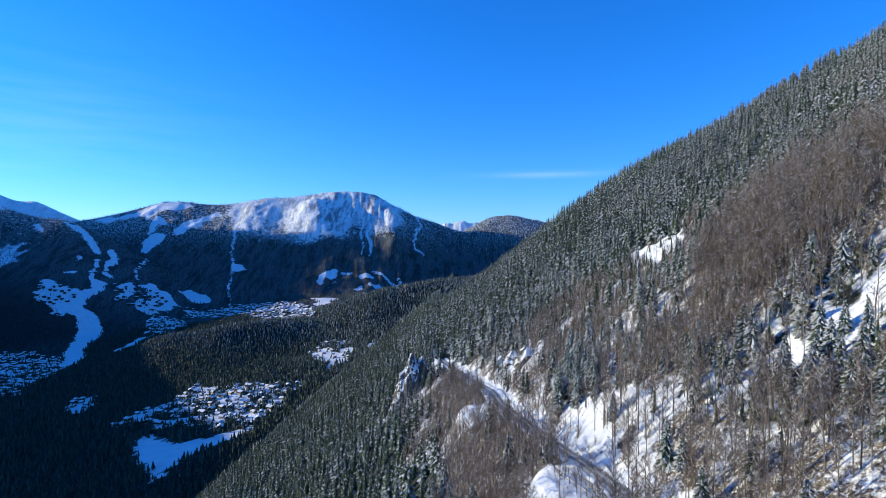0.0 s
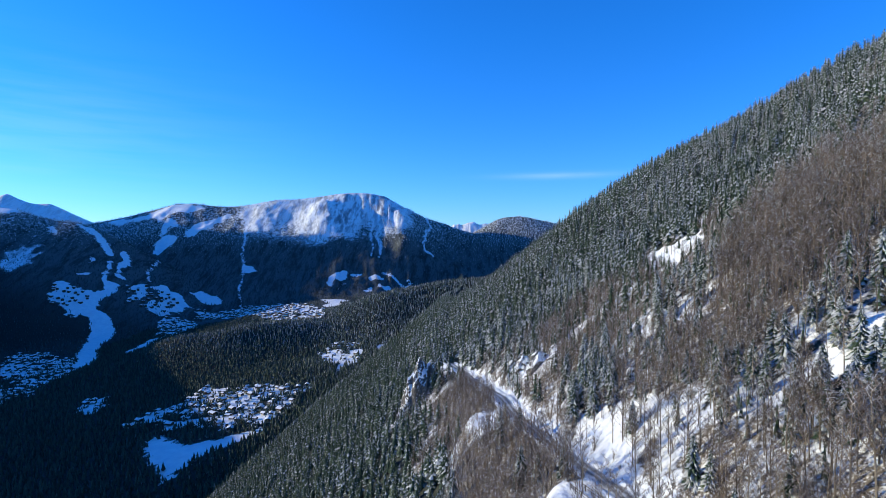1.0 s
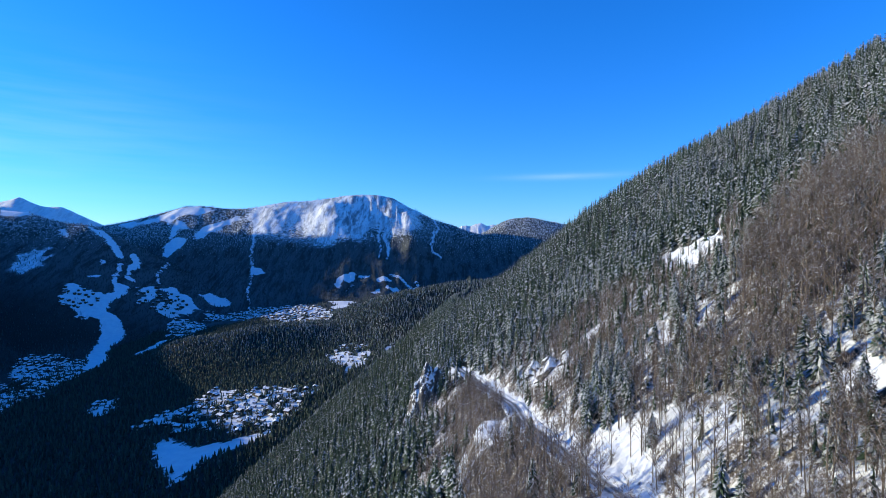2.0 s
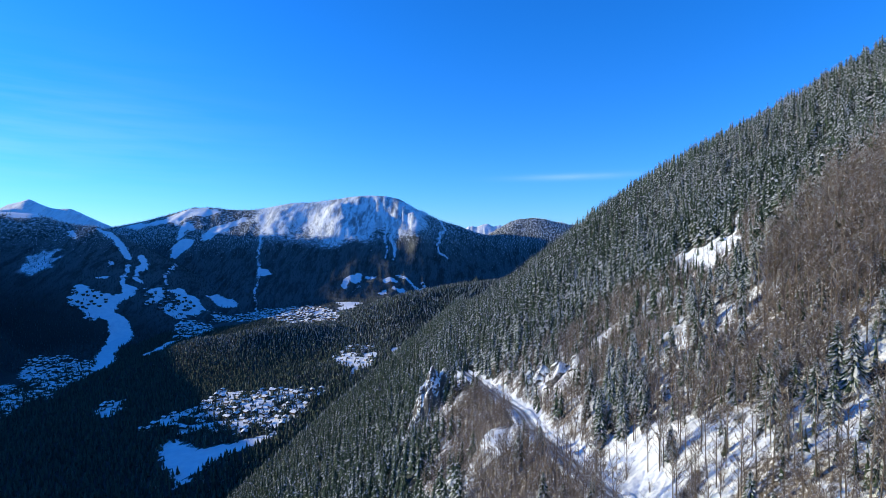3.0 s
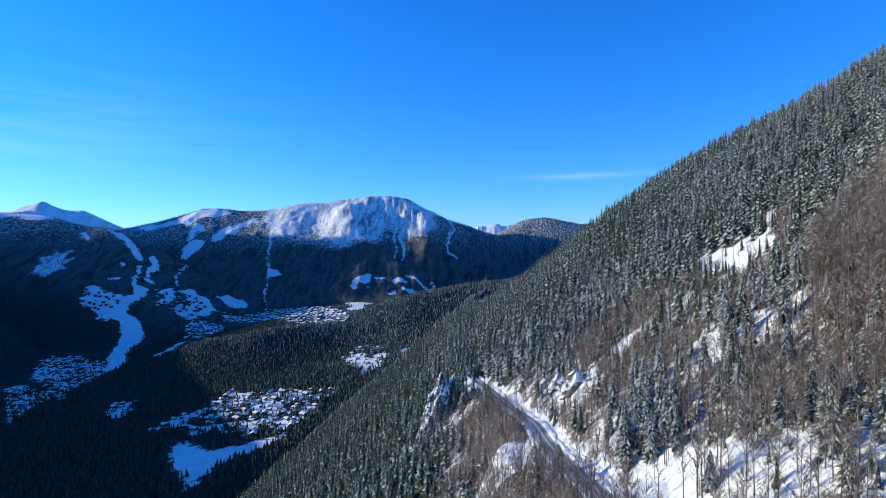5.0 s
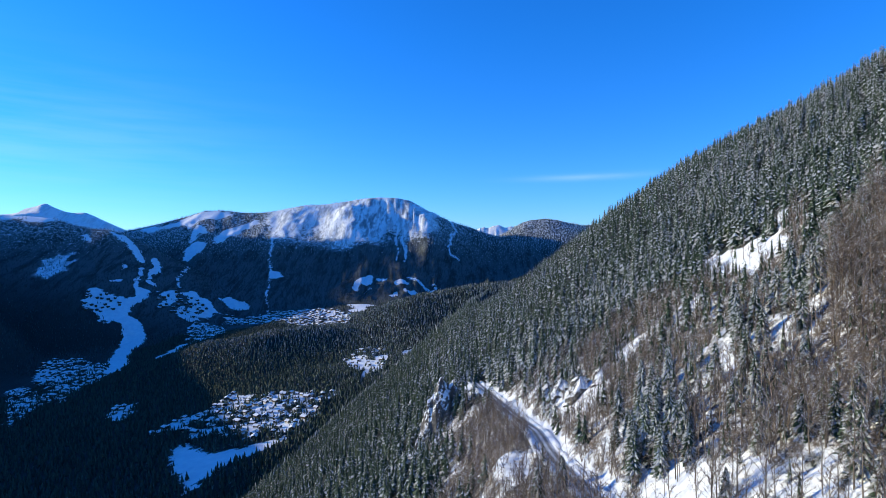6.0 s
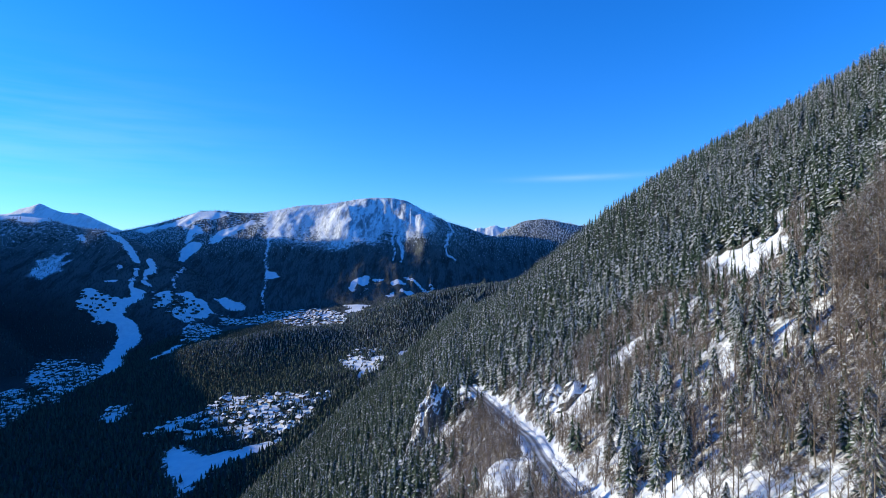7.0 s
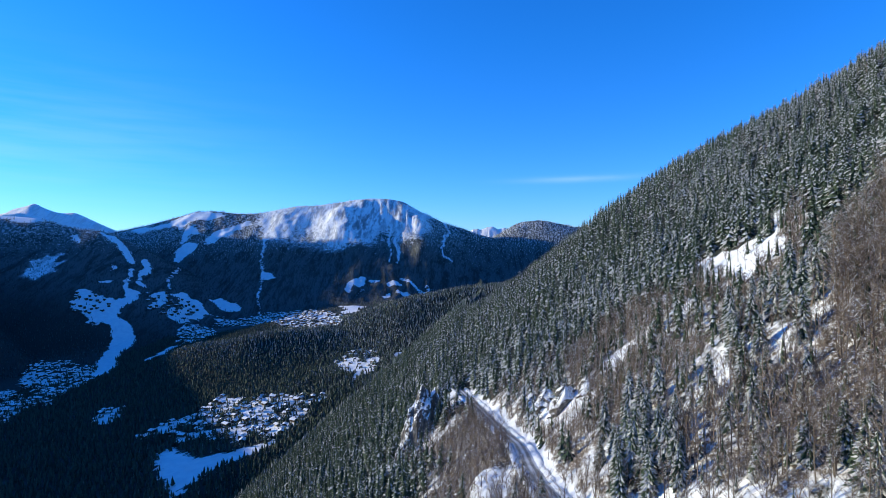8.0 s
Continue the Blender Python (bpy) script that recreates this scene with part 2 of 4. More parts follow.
def hillside(x, y):
    xr, zr = np.interp(y, ROAD_Y, ROAD_X), np.interp(y, ROAD_Y, ROAD_Z)
    u = x - xr
    far = np.clip(y - 190, 0, 70) * 0.22 + np.clip(y - 260, 0, None) * 0.07
    u = u - far * np.clip(u / 150, 0, 2) ** 1.4 - 0.0005 * np.clip(y - 450, 0, None) ** 2 * np.clip(u / 40, 0, 1)
    wild = np.clip((np.abs(x - xr) - 6) / 25, 0, 1)
    for px, py, rx, ry, pz in LEVELS:
        d = np.hypot((x - px) / rx, (y - py) / ry)
        wild = wild * soft_step(d, 0.8, 1.3)
    z = zr + np.interp(u, SLOPE_U, SLOPE_H) + wild * (3.2 * rough_land(x, y, 45) + 1.0 * grain(x, y, 6)) + 11 * np.exp(-((x - 118) / 45) ** 2 - ((y - 400) / 90) ** 2)
    for px, py, rx, ry, pz in LEVELS:
        d = np.hypot((x - px) / rx, (y - py) / ry) + 0.12 * grain(x, y, 5)
        lip = 0.3 * np.exp(-((d - 0.95) / 0.12) ** 2) * soft_step(px - x, -2, 2)
        z = z + (pz + lip - z) * (1 - soft_step(d, 0.85, 2.0)) * (np.abs(x - xr) > 2.2)
    return z


# level places beside the road: x, y, half lengths, height
LEVELS = ((10.5, 178, 5, 9, -56.4), (23.5, 102, 5.5, 9, -46))


def height(x, y):
    x, y = np.asarray(x, float), np.asarray(y, float)
    floor = -375 - 0.1 * (-x - 560) + 0.04 * (y - 1370) + 14 * rough_land(x, y, 420)
    floor = np.clip(floor, -520, -250)
    h = blend_max(floor, crest(x, y, MID_HILL, 0.36, 60) + 9 * rough_land(x, y, 160), 40)
    h = blend_max(h, main_face(x, y), 30)
    h = blend_max(h, crest(x, y, BACK_HILL, 0.5, 40) + 8 * rough_land(x, y, 200), 40)
    h = blend_max(h, crest(x, y, WEST_HILL, 0.62, 40) + 20 * rough_land(x, y, 380) * soft_step(3330 - y, 0, 200), 40)
    h = blend_max(h, crest(x, y, WEST_SHADE_RIDGE, 1.15, 30) + 10 * rough_land(x, y, 380), 50)
    h = blend_max(h, crest(x, y, FAR_WEST, 0.75, 6) + 70 * (spurs(x + 0.5 * y, 0.3 * y, 170, 2) - 0.5) * soft_step(4750 - y, 2, 60), 10)
    h = blend_max(h, crest(x, y, SHADE_PEAKS_WEST, 2.6, 30) - 12 * (1 - spurs(x, y, 300, 3)) + 6, 20)
    h = blend_max(h, crest(x, y, FAR_EAST, 0.7, 5) + 16 * (spurs(x, 0.4 * y, 70, 3) - 0.5), 5)
    return blend_max(h, hillside(x, y), 12)


# ---- cover: woods, brush, bare rock ----
FIELDS, VILLAGES, GLADES = [], [], []


def open_field(*corners):
    """A treeless snowfield or ski run, by its corners on the map."""
    FIELDS.append(np.array(corners, float))


def village(*corners):
    """Built-up ground with houses and some trees."""
    VILLAGES.append(np.array(corners, float))


def glade(*corners):
    """A snowy opening on the near hillside."""
    GLADES.append(np.array(corners, float))


open_field((-2354, 3309), (-2257, 3270), (-2161, 3236), (-2097, 3192), (-2043, 3159), (-2026, 3187), (-2072, 3231), (-2131, 3278), (-2219, 3312))  # long western ski run
open_field((-1988, 3089), (-1972, 3043), (-1964, 2990), (-1944, 2949), (-1927, 2963), (-1946, 3003), (-1955, 3058), (-1969, 3114))
open_field((-1941, 2951), (-1917, 2923), (-1903, 2887), (-1828, 2952), (-1873, 2967), (-1921, 2969))
open_field((-2020, 3228), (-1966, 3186), (-1940, 3115), (-1920, 3040), (-1914, 3020), (-1872, 3018), (-1852, 3040), (-1895, 3044), (-1901, 3065), (-1911, 3159), (-1942, 3217), (-1994, 3256))  # second run
open_field((-2077, 3069), (-2066, 3032), (-2047, 3044), (-2063, 3079))
open_field((-2076, 2932), (-2044, 2952), (-1995, 2957), (-1997, 2922), (-2062, 2922))
open_field((-2462, 3233), (-2366, 3158), (-2341, 3162), (-2437, 3238))
open_field((-2077, 3845), (-2077, 3761), (-2064, 3707), (-2031, 3620), (-1983, 3633), (-1989, 3704), (-1995, 3778), (-1979, 3852))  # run below the eastern plateau
open_field((-2760, 4255), (-2589, 4208), (-2394, 4177), (-2283, 4228), (-2174, 4214), (-1997, 4231), (-1940, 4188), (-2047, 4125), (-2178, 4117), (-2205, 4017), (-2246, 4043), (-2396, 4102), (-2601, 4137))  # plateau along the crest
open_field((-2143, 4025), (-2085, 4024), (-2034, 3951), (-2087, 3944), (-2096, 3881), (-2113, 3835), (-2143, 3951))
open_field((-1746, 4158), (-1797, 4089), (-1876, 4002), (-1938, 3922), (-1946, 3854), (-1910, 3865), (-1821, 3929), (-1759, 4033), (-1688, 4094))  # slanting run
open_field((-1891, 3418), (-1921, 3600), (-1913, 3555), (-1830, 3269), (-1840, 3248))
open_field((-1838, 3238), (-1809, 3163), (-1782, 3104), (-1770, 3118), (-1796, 3177), (-1828, 3259))  # lift lane
open_field((-1599, 4205), (-1529, 3974), (-1440, 3690), (-1387, 3512), (-1328, 3332), (-1254, 3119), (-1240, 3119), (-1314, 3332), (-1373, 3512), (-1426, 3690), (-1515, 3974), (-1585, 4205))  # straight cutting of the cable line
open_field((-1373, 3504), (-1323, 3512), (-1258, 3459), (-1299, 3446), (-1358, 3465))
open_field((-1909, 2911), (-1832, 2936), (-1848, 2891), (-1870, 2837), (-1851, 2761), (-1810, 2746), (-1732, 2709), (-1675, 2652), (-1590, 2471), (-1574, 2390), (-1356, 2033), (-1288, 1889), (-1224, 1700), (-1387, 1953), (-1525, 2156), (-1688, 2462), (-1777, 2612), (-1818, 2667), (-1852, 2675), (-1900, 2629), (-1949, 2636), (-1866, 2678), (-1876, 2744), (-1907, 2813))  # foot of the runs
village((-2088, 2742), (-2095, 2816), (-2002, 2837), (-1940, 2838), (-1892, 2776), (-1903, 2717), (-1939, 2684), (-2019, 2670))
village((-1784, 2125), (-1804, 2237), (-1660, 2181), (-1462, 2068), (-1321, 1882), (-1218, 1680), (-1193, 1551), (-1235, 1550), (-1551, 1826), (-1700, 1983))
village((-1591, 1756), (-1571, 1789), (-1418, 1681), (-1197, 1512), (-1163, 1495), (-1194, 1458), (-1206, 1388), (-1174, 1317), (-1172, 1299))
village((-1812, 2968), (-1752, 3058), (-1608, 3070), (-1549, 3020), (-1577, 2919), (-1683, 2881), (-1769, 2877))
open_field((-1728, 3045), (-1701, 3119), (-1626, 3137), (-1564, 3097), (-1520, 3062), (-1468, 3064), (-1546, 2951), (-1583, 2960), (-1570, 3030), (-1603, 3061), (-1668, 3057))
village((-1578, 2892), (-1525, 2943), (-1379, 2828), (-1199, 2517), (-1220, 2358), (-1346, 2421), (-1527, 2781))
open_field((-1317, 2107), (-1336, 2228), (-1344, 2371), (-1289, 2380), (-1276, 2230), (-1173, 1940))
open_field((-1588, 3198), (-1534, 3269), (-1465, 3236), (-1372, 3199), (-1378, 3172), (-1464, 3157), (-1527, 3181))
village((-1478, 3079), (-1227, 3078), (-1203, 3103), (-872, 2997), (-646, 2746), (-519, 2153), (-821, 2464), (-1106, 2704), (-1435, 2956))
open_field((-900, 2788), (-813, 2904), (-748, 2799), (-751, 2633))
open_field((-732, 2613), (-663, 2607), (-569, 2222), (-706, 2502))
open_field((-773, 3087), (-715, 3082), (-660, 3082), (-583, 3022), (-623, 2879), (-691, 2935))
open_field((-693, 2866), (-636, 2940), (-582, 2860), (-649, 2798))
open_field((-775, 3268), (-679, 3392), (-652, 3379), (-678, 3299), (-749, 3230))
open_field((-639, 3372), (-545, 3386), (-565, 3374), (-633, 3338))
open_field((-542, 3344), (-514, 3367), (-427, 3354), (-449, 3305), (-505, 3309))
open_field((-475, 3268), (-390, 3280), (-344, 3229), (-408, 3229))
open_field((-561, 3225), (-501, 3277), (-498, 3214))
open_field((-472, 3401), (-404, 3395), (-296, 3307), (-205, 3403), (-294, 3282), (-400, 3365))
open_field((-711, 3180), (-653, 3296), (-656, 3259))
village((-453, 1816), (-399, 1894), (-314, 1831), (-280, 1666), (-292, 1586), (-356, 1576), (-409, 1639))
open_field((-404, 1755), (-318, 1699), (-314, 1635), (-377, 1653))
open_field((-344, 1552), (-325, 1587), (-320, 1514), (-338, 1498))
open_field((-238, 1780), (-188, 1876), (-50, 578), (-192, 1539))
village((-677, 1462), (-535, 1390), (-412, 1374), (-355, 1391), (-377, 1313), (-366, 1203), (-373, 1129), (-376, 1086), (-443, 1066), (-513, 1117), (-587, 1221), (-664, 1279), (-668, 1360))
village((-709, 1260), (-664, 1292), (-565, 1188), (-505, 1080), (-593, 1109), (-672, 1184), (-721, 1158), (-728, 1233))
open_field((-645, 1132), (-535, 1033), (-502, 1002), (-485, 1021), (-439, 1031), (-431, 1050), (-400, 1044), (-371, 1088), (-374, 1048), (-402, 1006), (-445, 950), (-458, 888), (-444, 844), (-463, 856), (-484, 892), (-534, 930))
village((-929, 1315), (-964, 1407), (-916, 1417), (-872, 1337), (-887, 1286))

open_field((-2075, 2816), (-1997, 2830), (-1929, 2850), (-1871, 2800), (-1847, 2702), (-1924, 2663), (-1923, 2715), (-1959, 2784))
glade((73, 217), (78, 217), (83, 203), (82, 190), (75, 180), (69, 181), (69, 190), (70, 206))
glade((79, 194), (82, 183), (78, 174), (75, 178), (77, 188))
glade((89, 207), (96, 211), (94, 200), (86, 191))
glade((43, 207), (48, 210), (53, 206), (50, 202), (45, 200))
glade((27, 206), (33, 203), (37, 196), (32, 190), (26, 196))
CLEAR_BELOW = tuple(GLADES[:4])
glade((55, 104), (65, 103), (72, 102), (84, 99), (80, 92), (68, 93), (60, 92), (53, 94))
glade((38, 109), (40, 118), (46, 120), (47, 113), (44, 104), (42, 97), (37, 98))
glade((31, 129), (34, 138), (39, 133), (45, 126), (43, 114), (36, 113), (31, 122))
glade((48, 108), (55, 107), (57, 100), (48, 98))
# snow beside the road and by the lookout: x, y, half lengths, how bare
PATCHES = ((23, 104, 8, 10, 1.15), (21, 91, 9, 9, 1.1), (9.8, 179, 5.8, 10, 1.05), (33, 200, 3.5, 3.5, 0.8), (31, 194, 4, 6, 0.9), (26, 212, 4, 6, 0.8),
           (50, 205, 7, 3, 0.8), (-20, 259, 10, 9, 1), (-13, 268, 12, 8, 0.9), (-2, 282, 5, 6, 0.8), (-34, 150, 6, 5, 0.8), (-20, 128, 8, 7, 0.8), (-6, 108, 7, 6, 0.9))


def inside(x, y, shapes):
    """1 inside any of the map shapes."""
    x, y = np.asarray(x, float), np.asarray(y, float)
    out = np.zeros(x.shape)
    for c in shapes:
        at = (x > c[:, 0].min()) & (x < c[:, 0].max()) & (y > c[:, 1].min()) & (y < c[:, 1].max())
        if not at.any():
            continue
        px, py, odd = x[at], y[at], np.zeros(int(at.sum()), bool)
        for (ax, ay), (bx, by) in zip(c, np.roll(c, -1, 0)):
            if ay != by:
                odd ^= ((ay > py) != (by > py)) & (px < (bx - ax) * (py - ay) / (by - ay) + ax)
        out[at] = np.maximum(out[at], odd)
    return out


def below_glade(x, y):
    """1 on the ground just below the open snowfields, where only low brush grows."""
    return np.max([inside(x + 0.38 * k, y + 0.925 * k, CLEAR_BELOW) for k in (3, 7, 11, 15, 19)], 0)


def conifer_share(x, y):
    """How many of the near hillside's trees are conifers."""
    u = x - np.interp(y, ROAD_Y, ROAD_X)
    line = np.interp(y, (60, 100, 135, 141, 168, 201, 225, 240, 250, 262, 290), (150, 112, 76, 68, 66, 67, 60, 48, 34, 8, -90)) + 7 * grain(x, y, 25)
    c = soft_step(x - line, -4, 6) * (1 - 0.25 * soft_step(u, 85, 130)) * (0.72 + 0.28 * soft_step(y, 180, 215))
    c = c + 0.16 + 0.42 * soft_step(grain(x, y, 17), -0.08, 0.3) * soft_step(u, 4, 12)
    c = np.where(u < 0, soft_step(-u - 14 * grain(x, y, 21), 20, 36) + soft_step(y, 237, 267) + 0.04, c)
    c = c + 0.8 * np.exp(-((x - 48) / 4) ** 2 - ((y - 114) / 6) ** 2) + 0.7 * np.exp(-((x - 35) / 4) ** 2 - ((y - 146) / 6) ** 2)
    c = c + 0.6 * np.exp(-((x - 57) / 8) ** 2 - ((y - 88) / 9) ** 2)
    c = c * (1 - 0.93 * below_glade(x, y))
    dome = 1 - soft_step(np.hypot((x - 82) / 20, (y - 132) / 22), 0.8, 1.2)
    return np.clip(c * (1 - 0.9 * dome), 0, 1)


def open_ground(x, y):
    """1 where meadows, ski runs, villages and the road keep the trees away."""
    wob = 20 * rough_land(x, y, 70, 4) * soft_step(y, 900, 1700)
    out = np.mean([inside(x + wob + a, y - wob + b, FIELDS) for a, b in ((-6, -4), (6, -4), (-6, 4), (6, 4))], 0)
    out = np.maximum(out, 0.85 * inside(x + 1.6 * wob, y - 1.6 * wob, VILLAGES) * soft_step(rough_land(x, y, 42), -0.5, 0.0))
    near = np.zeros(np.shape(x))
    for px, py, rx, ry, bare in PATCHES:
        d = np.hypot((x - px) / rx, (y - py) / ry) + 0.42 * grain(x, y, 6) + 0.28 * grain(x, y, 2.2)
        near = np.maximum(near, np.minimum(0.9 * bare, 1) * (1 - soft_step(d, 0.8, 1.15)))
    jag = 3.2 * rough_land(x, y, 7, 3)
    near = np.maximum(near, np.where(y > 170, 0.95, 0.62) * inside(x + jag, y - jag, GLADES))
    u = x - np.interp(y, ROAD_Y, ROAD_X)
    near = np.maximum(near, (1 - soft_step(np.abs(u - 1.0), 3.2, 4.8)) * (y < 285))
    return np.where(y < 700, near, out)


def cover(x, y, z):
    """Shares of woods, brush and rock on the ground."""
    clear = open_ground(x, y)
    near = y < 700
    u = x - np.interp(y, ROAD_Y, ROAD_X)
    brown = (1 - conifer_share(x, y)) * near * soft_step(u, -45, -30) * (1 - soft_step(y, 262, 285))
    w = x * 4226 / np.maximum(y - 25, 500) + 45 * rough_land(x, y, 150, 3)
    face = soft_step(w, -1760, -1560) * (1 - soft_step(w, -400, -270)) * (y > 3300)
    line = z + 70 * rough_land(x, y, 240, 4) - 0.05 * (w + 900) - 45 * np.exp(-((w + 690) / 110) ** 2)
    peak = face * soft_step(line, 15, 190)
    thin = soft_step(w, -1250, -950) * (1 - soft_step(w, -420, -330))
    gully = (np.exp(-((w + 200) / 9) ** 2) + np.exp(-((w + 560) / 14) ** 2) + np.exp(-((w + 640) / 10) ** 2)) * soft_step(z, -120, -60) * (y > 3300)
    far_snow = (y > 4600) * 1.0
    plateau = soft_step(-x, 2640, 2760) * soft_step(z + 14 * rough_land(x, y, 90), 196, 214) * (y > 2900)
    # the y term dusts far ground with snow, brightening it in place of haze
    rock = np.maximum(peak * (0.60 + 0.25 * thin), np.maximum(0.25 * far_snow, 0.1 * soft_step(y, 2500, 3000)))
    woods = np.where(near, 0.8, 0.97) * (1 - peak * (0.50 + 0.44 * np.maximum(thin, 0.6 * soft_step(rough_land(x, y, 110, 3), -0.2, 0.3)))) * (1 - far_snow) * (1 - clear) * (1 - plateau)
    cleft = (1 - soft_step(np.hypot((x + 2410) / 95, (y - 2970) / 110) + 0.35 * grain(x, y, 50) + 0.25 * grain(x, y, 20), 0.7, 1.1))
    woods = woods * (1 - 0.62 * cleft) * (1 - 0.8 * np.clip(gully, 0, 1))
    return woods * (1 - brown), brown * (1 - clear) * 0.8, np.maximum(rock, 0.5 * cleft) * (1 - clear)


# ---- ground: one sheet out to the last ridge ----
def steps(*runs):
    """Grid lines: runs of (from, to, spacing)."""
    out = [np.arange(a, b, d) for a, b, d in runs]
    return np.concatenate(out + [[runs[-1][1]]])


def mesh_of(name, verts, faces, mat, smooth=False, **values):
    """A mesh from arrays, all faces with as many corners; values are numbers per corner point."""
    me = bpy.data.meshes.new(name)
    verts, faces = np.asarray(verts, np.float32), np.asarray(faces, np.int32)
    k = faces.shape[1]
    me.vertices.add(len(verts))
    me.vertices.foreach_set("co", verts.ravel())
    me.loops.add(faces.size)
    me.loops.foreach_set("vertex_index", faces.ravel())
    me.polygons.add(len(faces))
    me.polygons.foreach_set("loop_start", np.arange(0, faces.size, k, dtype=np.int32))
    me.polygons.foreach_set("use_smooth", np.full(len(faces), smooth))
    for key, v in values.items():
        a = me.attributes.new(key, "FLOAT", "POINT")
        a.data.foreach_set("value", np.asarray(v, np.float32).ravel())
    me.materials.append(mat)
    me.update(calc_edges=True)
    return me


gx = steps((-7600, -5200, 120), (-5200, -4200, 60), (-4200, -2500, 28), (-2500, -1100, 13), (-1100, -300, 11), (-300, -60, 9), (-60, 150, 2.4), (150, 600, 12), (600, 1600, 40), (1600, 4200, 130))
gy = steps((-2800, -200, 80), (-200, 50, 12), (50, 300, 2.4), (300, 700, 9), (700, 2000, 24), (2000, 4300, 13), (4300, 4960, 20), (4960, 6460, 125))
X, Y = np.meshgrid(gx, gy)
Z = height(X, Y)
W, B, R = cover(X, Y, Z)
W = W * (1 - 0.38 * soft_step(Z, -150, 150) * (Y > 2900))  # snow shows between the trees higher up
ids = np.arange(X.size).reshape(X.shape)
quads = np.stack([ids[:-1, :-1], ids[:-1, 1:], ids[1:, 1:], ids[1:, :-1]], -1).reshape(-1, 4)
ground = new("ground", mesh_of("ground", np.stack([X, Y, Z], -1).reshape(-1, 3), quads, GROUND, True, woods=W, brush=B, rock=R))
tagged(ground, "snow-covered mountain valley ground with steep slopes", "ground", kind="structure")


# ---- trees ----
def spruce_low(sides, tiers, rng):
    """A small conifer of jagged skirts, one unit high: points and triangles."""
    v, f = [], []
    for k in range(tiers):
        z0, z1 = 0.06 + 0.86 * k / tiers, 0.06 + 0.86 * (k + 1.75) / tiers
        r = 0.19 * (1 - k / tiers) ** 0.9 + 0.02
        b = len(v)
        v.append((0, 0, min(z1, 1.0)))
        turn = rng.rand() * 6
        for i in range(sides):
            a = turn + 2 * math.pi * i / sides
            q = r * (1.12 if i % 2 else 0.72) * (0.85 + 0.3 * rng.rand())
            v.append((q * math.cos(a), q * math.sin(a), z0 + (-0.02 if i % 2 else 0.035) + 0.02 * rng.rand()))
        f += [(b, b + 1 + i, b + 1 + (i + 1) % sides) for i in range(sides)]
    return np.array(v), np.array(f), rng.rand(len(v)) * 0.8


def spruce_boughs(count, rng, fine=False):
    """A conifer crown of drooping folded boughs all round a thin core, one unit high: points, triangles and the load of snow."""
    v, f = [], []
    for k in range(6):
        a = k * math.pi / 3
        v.append((0.07 * math.cos(a), 0.07 * math.sin(a), 0.05))
    v.append((0, 0, 0.9))
    f += [(k, (k + 1) % 6, 6) for k in range(6)]
    laden = [-0.3] * 7
    lean = 0.5 + 0.6 * rng.rand()
    turn = rng.rand() * 6
    for k in range(count):
        q = ((k + rng.rand()) / count) ** 1.25
        z = 0.06 + 0.92 * q
        a = turn + k * 2.39996 + 0.7 * rng.rand()
        m = (0.195 * (1 - q) ** 0.8 + 0.03) * (0.55 + 0.65 * rng.rand())
        drop = m * (0.25 + 0.55 * lean * (1 - q)) + 0.012 * rng.rand()
        c, s = math.cos(a), math.sin(a)
        w = m * (0.17 if fine else 0.36)
        b = len(v)
        load = rng.rand() ** 1.3
        v += [(0.1 * m * c, 0.1 * m * s, z + 0.025), (0.66 * m * c - w * s, 0.66 * m * s + w * c, z - 0.75 * drop - 0.02 * rng.rand()),
              (m * c, m * s, z - drop), (0.66 * m * c + w * s, 0.66 * m * s - w * c, z - 0.75 * drop - 0.02 * rng.rand())]
        f += [(b, b + 2, b + 1), (b, b + 3, b + 2)]
        laden += [load - 0.45, load * (0.5 + 0.6 * rng.rand()), load + 0.12, load * (0.5 + 0.6 * rng.rand())]
    return np.array(v), np.array(f), np.array(laden)


def stem(v, f, p, q, r0, r1, sides=3):
    """Adds a tapered round stick from p to q."""
    p, q = np.array(p), np.array(q)
    d = (q - p) / (np.linalg.norm(q - p) + 1e-9)
    e = np.cross(d, (1, 0, 0) if abs(d[0]) < 0.8 else (0, 1, 0))
    e /= np.linalg.norm(e)
    g = np.cross(d, e)
    b = len(v)
    for at, r in ((p, r0), (q, r1)):
        for k in range(sides):
            a = 2 * math.pi * k / sides
            v.append(tuple(at + r * (math.cos(a) * e + math.sin(a) * g)))
    for k in range(sides):
        n = (k + 1) % sides
        f += [(b + k, b + n, b + sides + n), (b + k, b + sides + n, b + sides + k)]


def twig(v, f, p, q, w, rng):
    """Adds a thin blade from p to q."""
    s = np.cross(np.array(q) - np.array(p), rng.rand(3) - 0.5)
    s = s / (np.linalg.norm(s) + 1e-9) * w
    b = len(v)
    v += [tuple(np.array(p) + s), tuple(np.array(p) - s), tuple(q)]
    f.append((b, b + 1, b + 2))


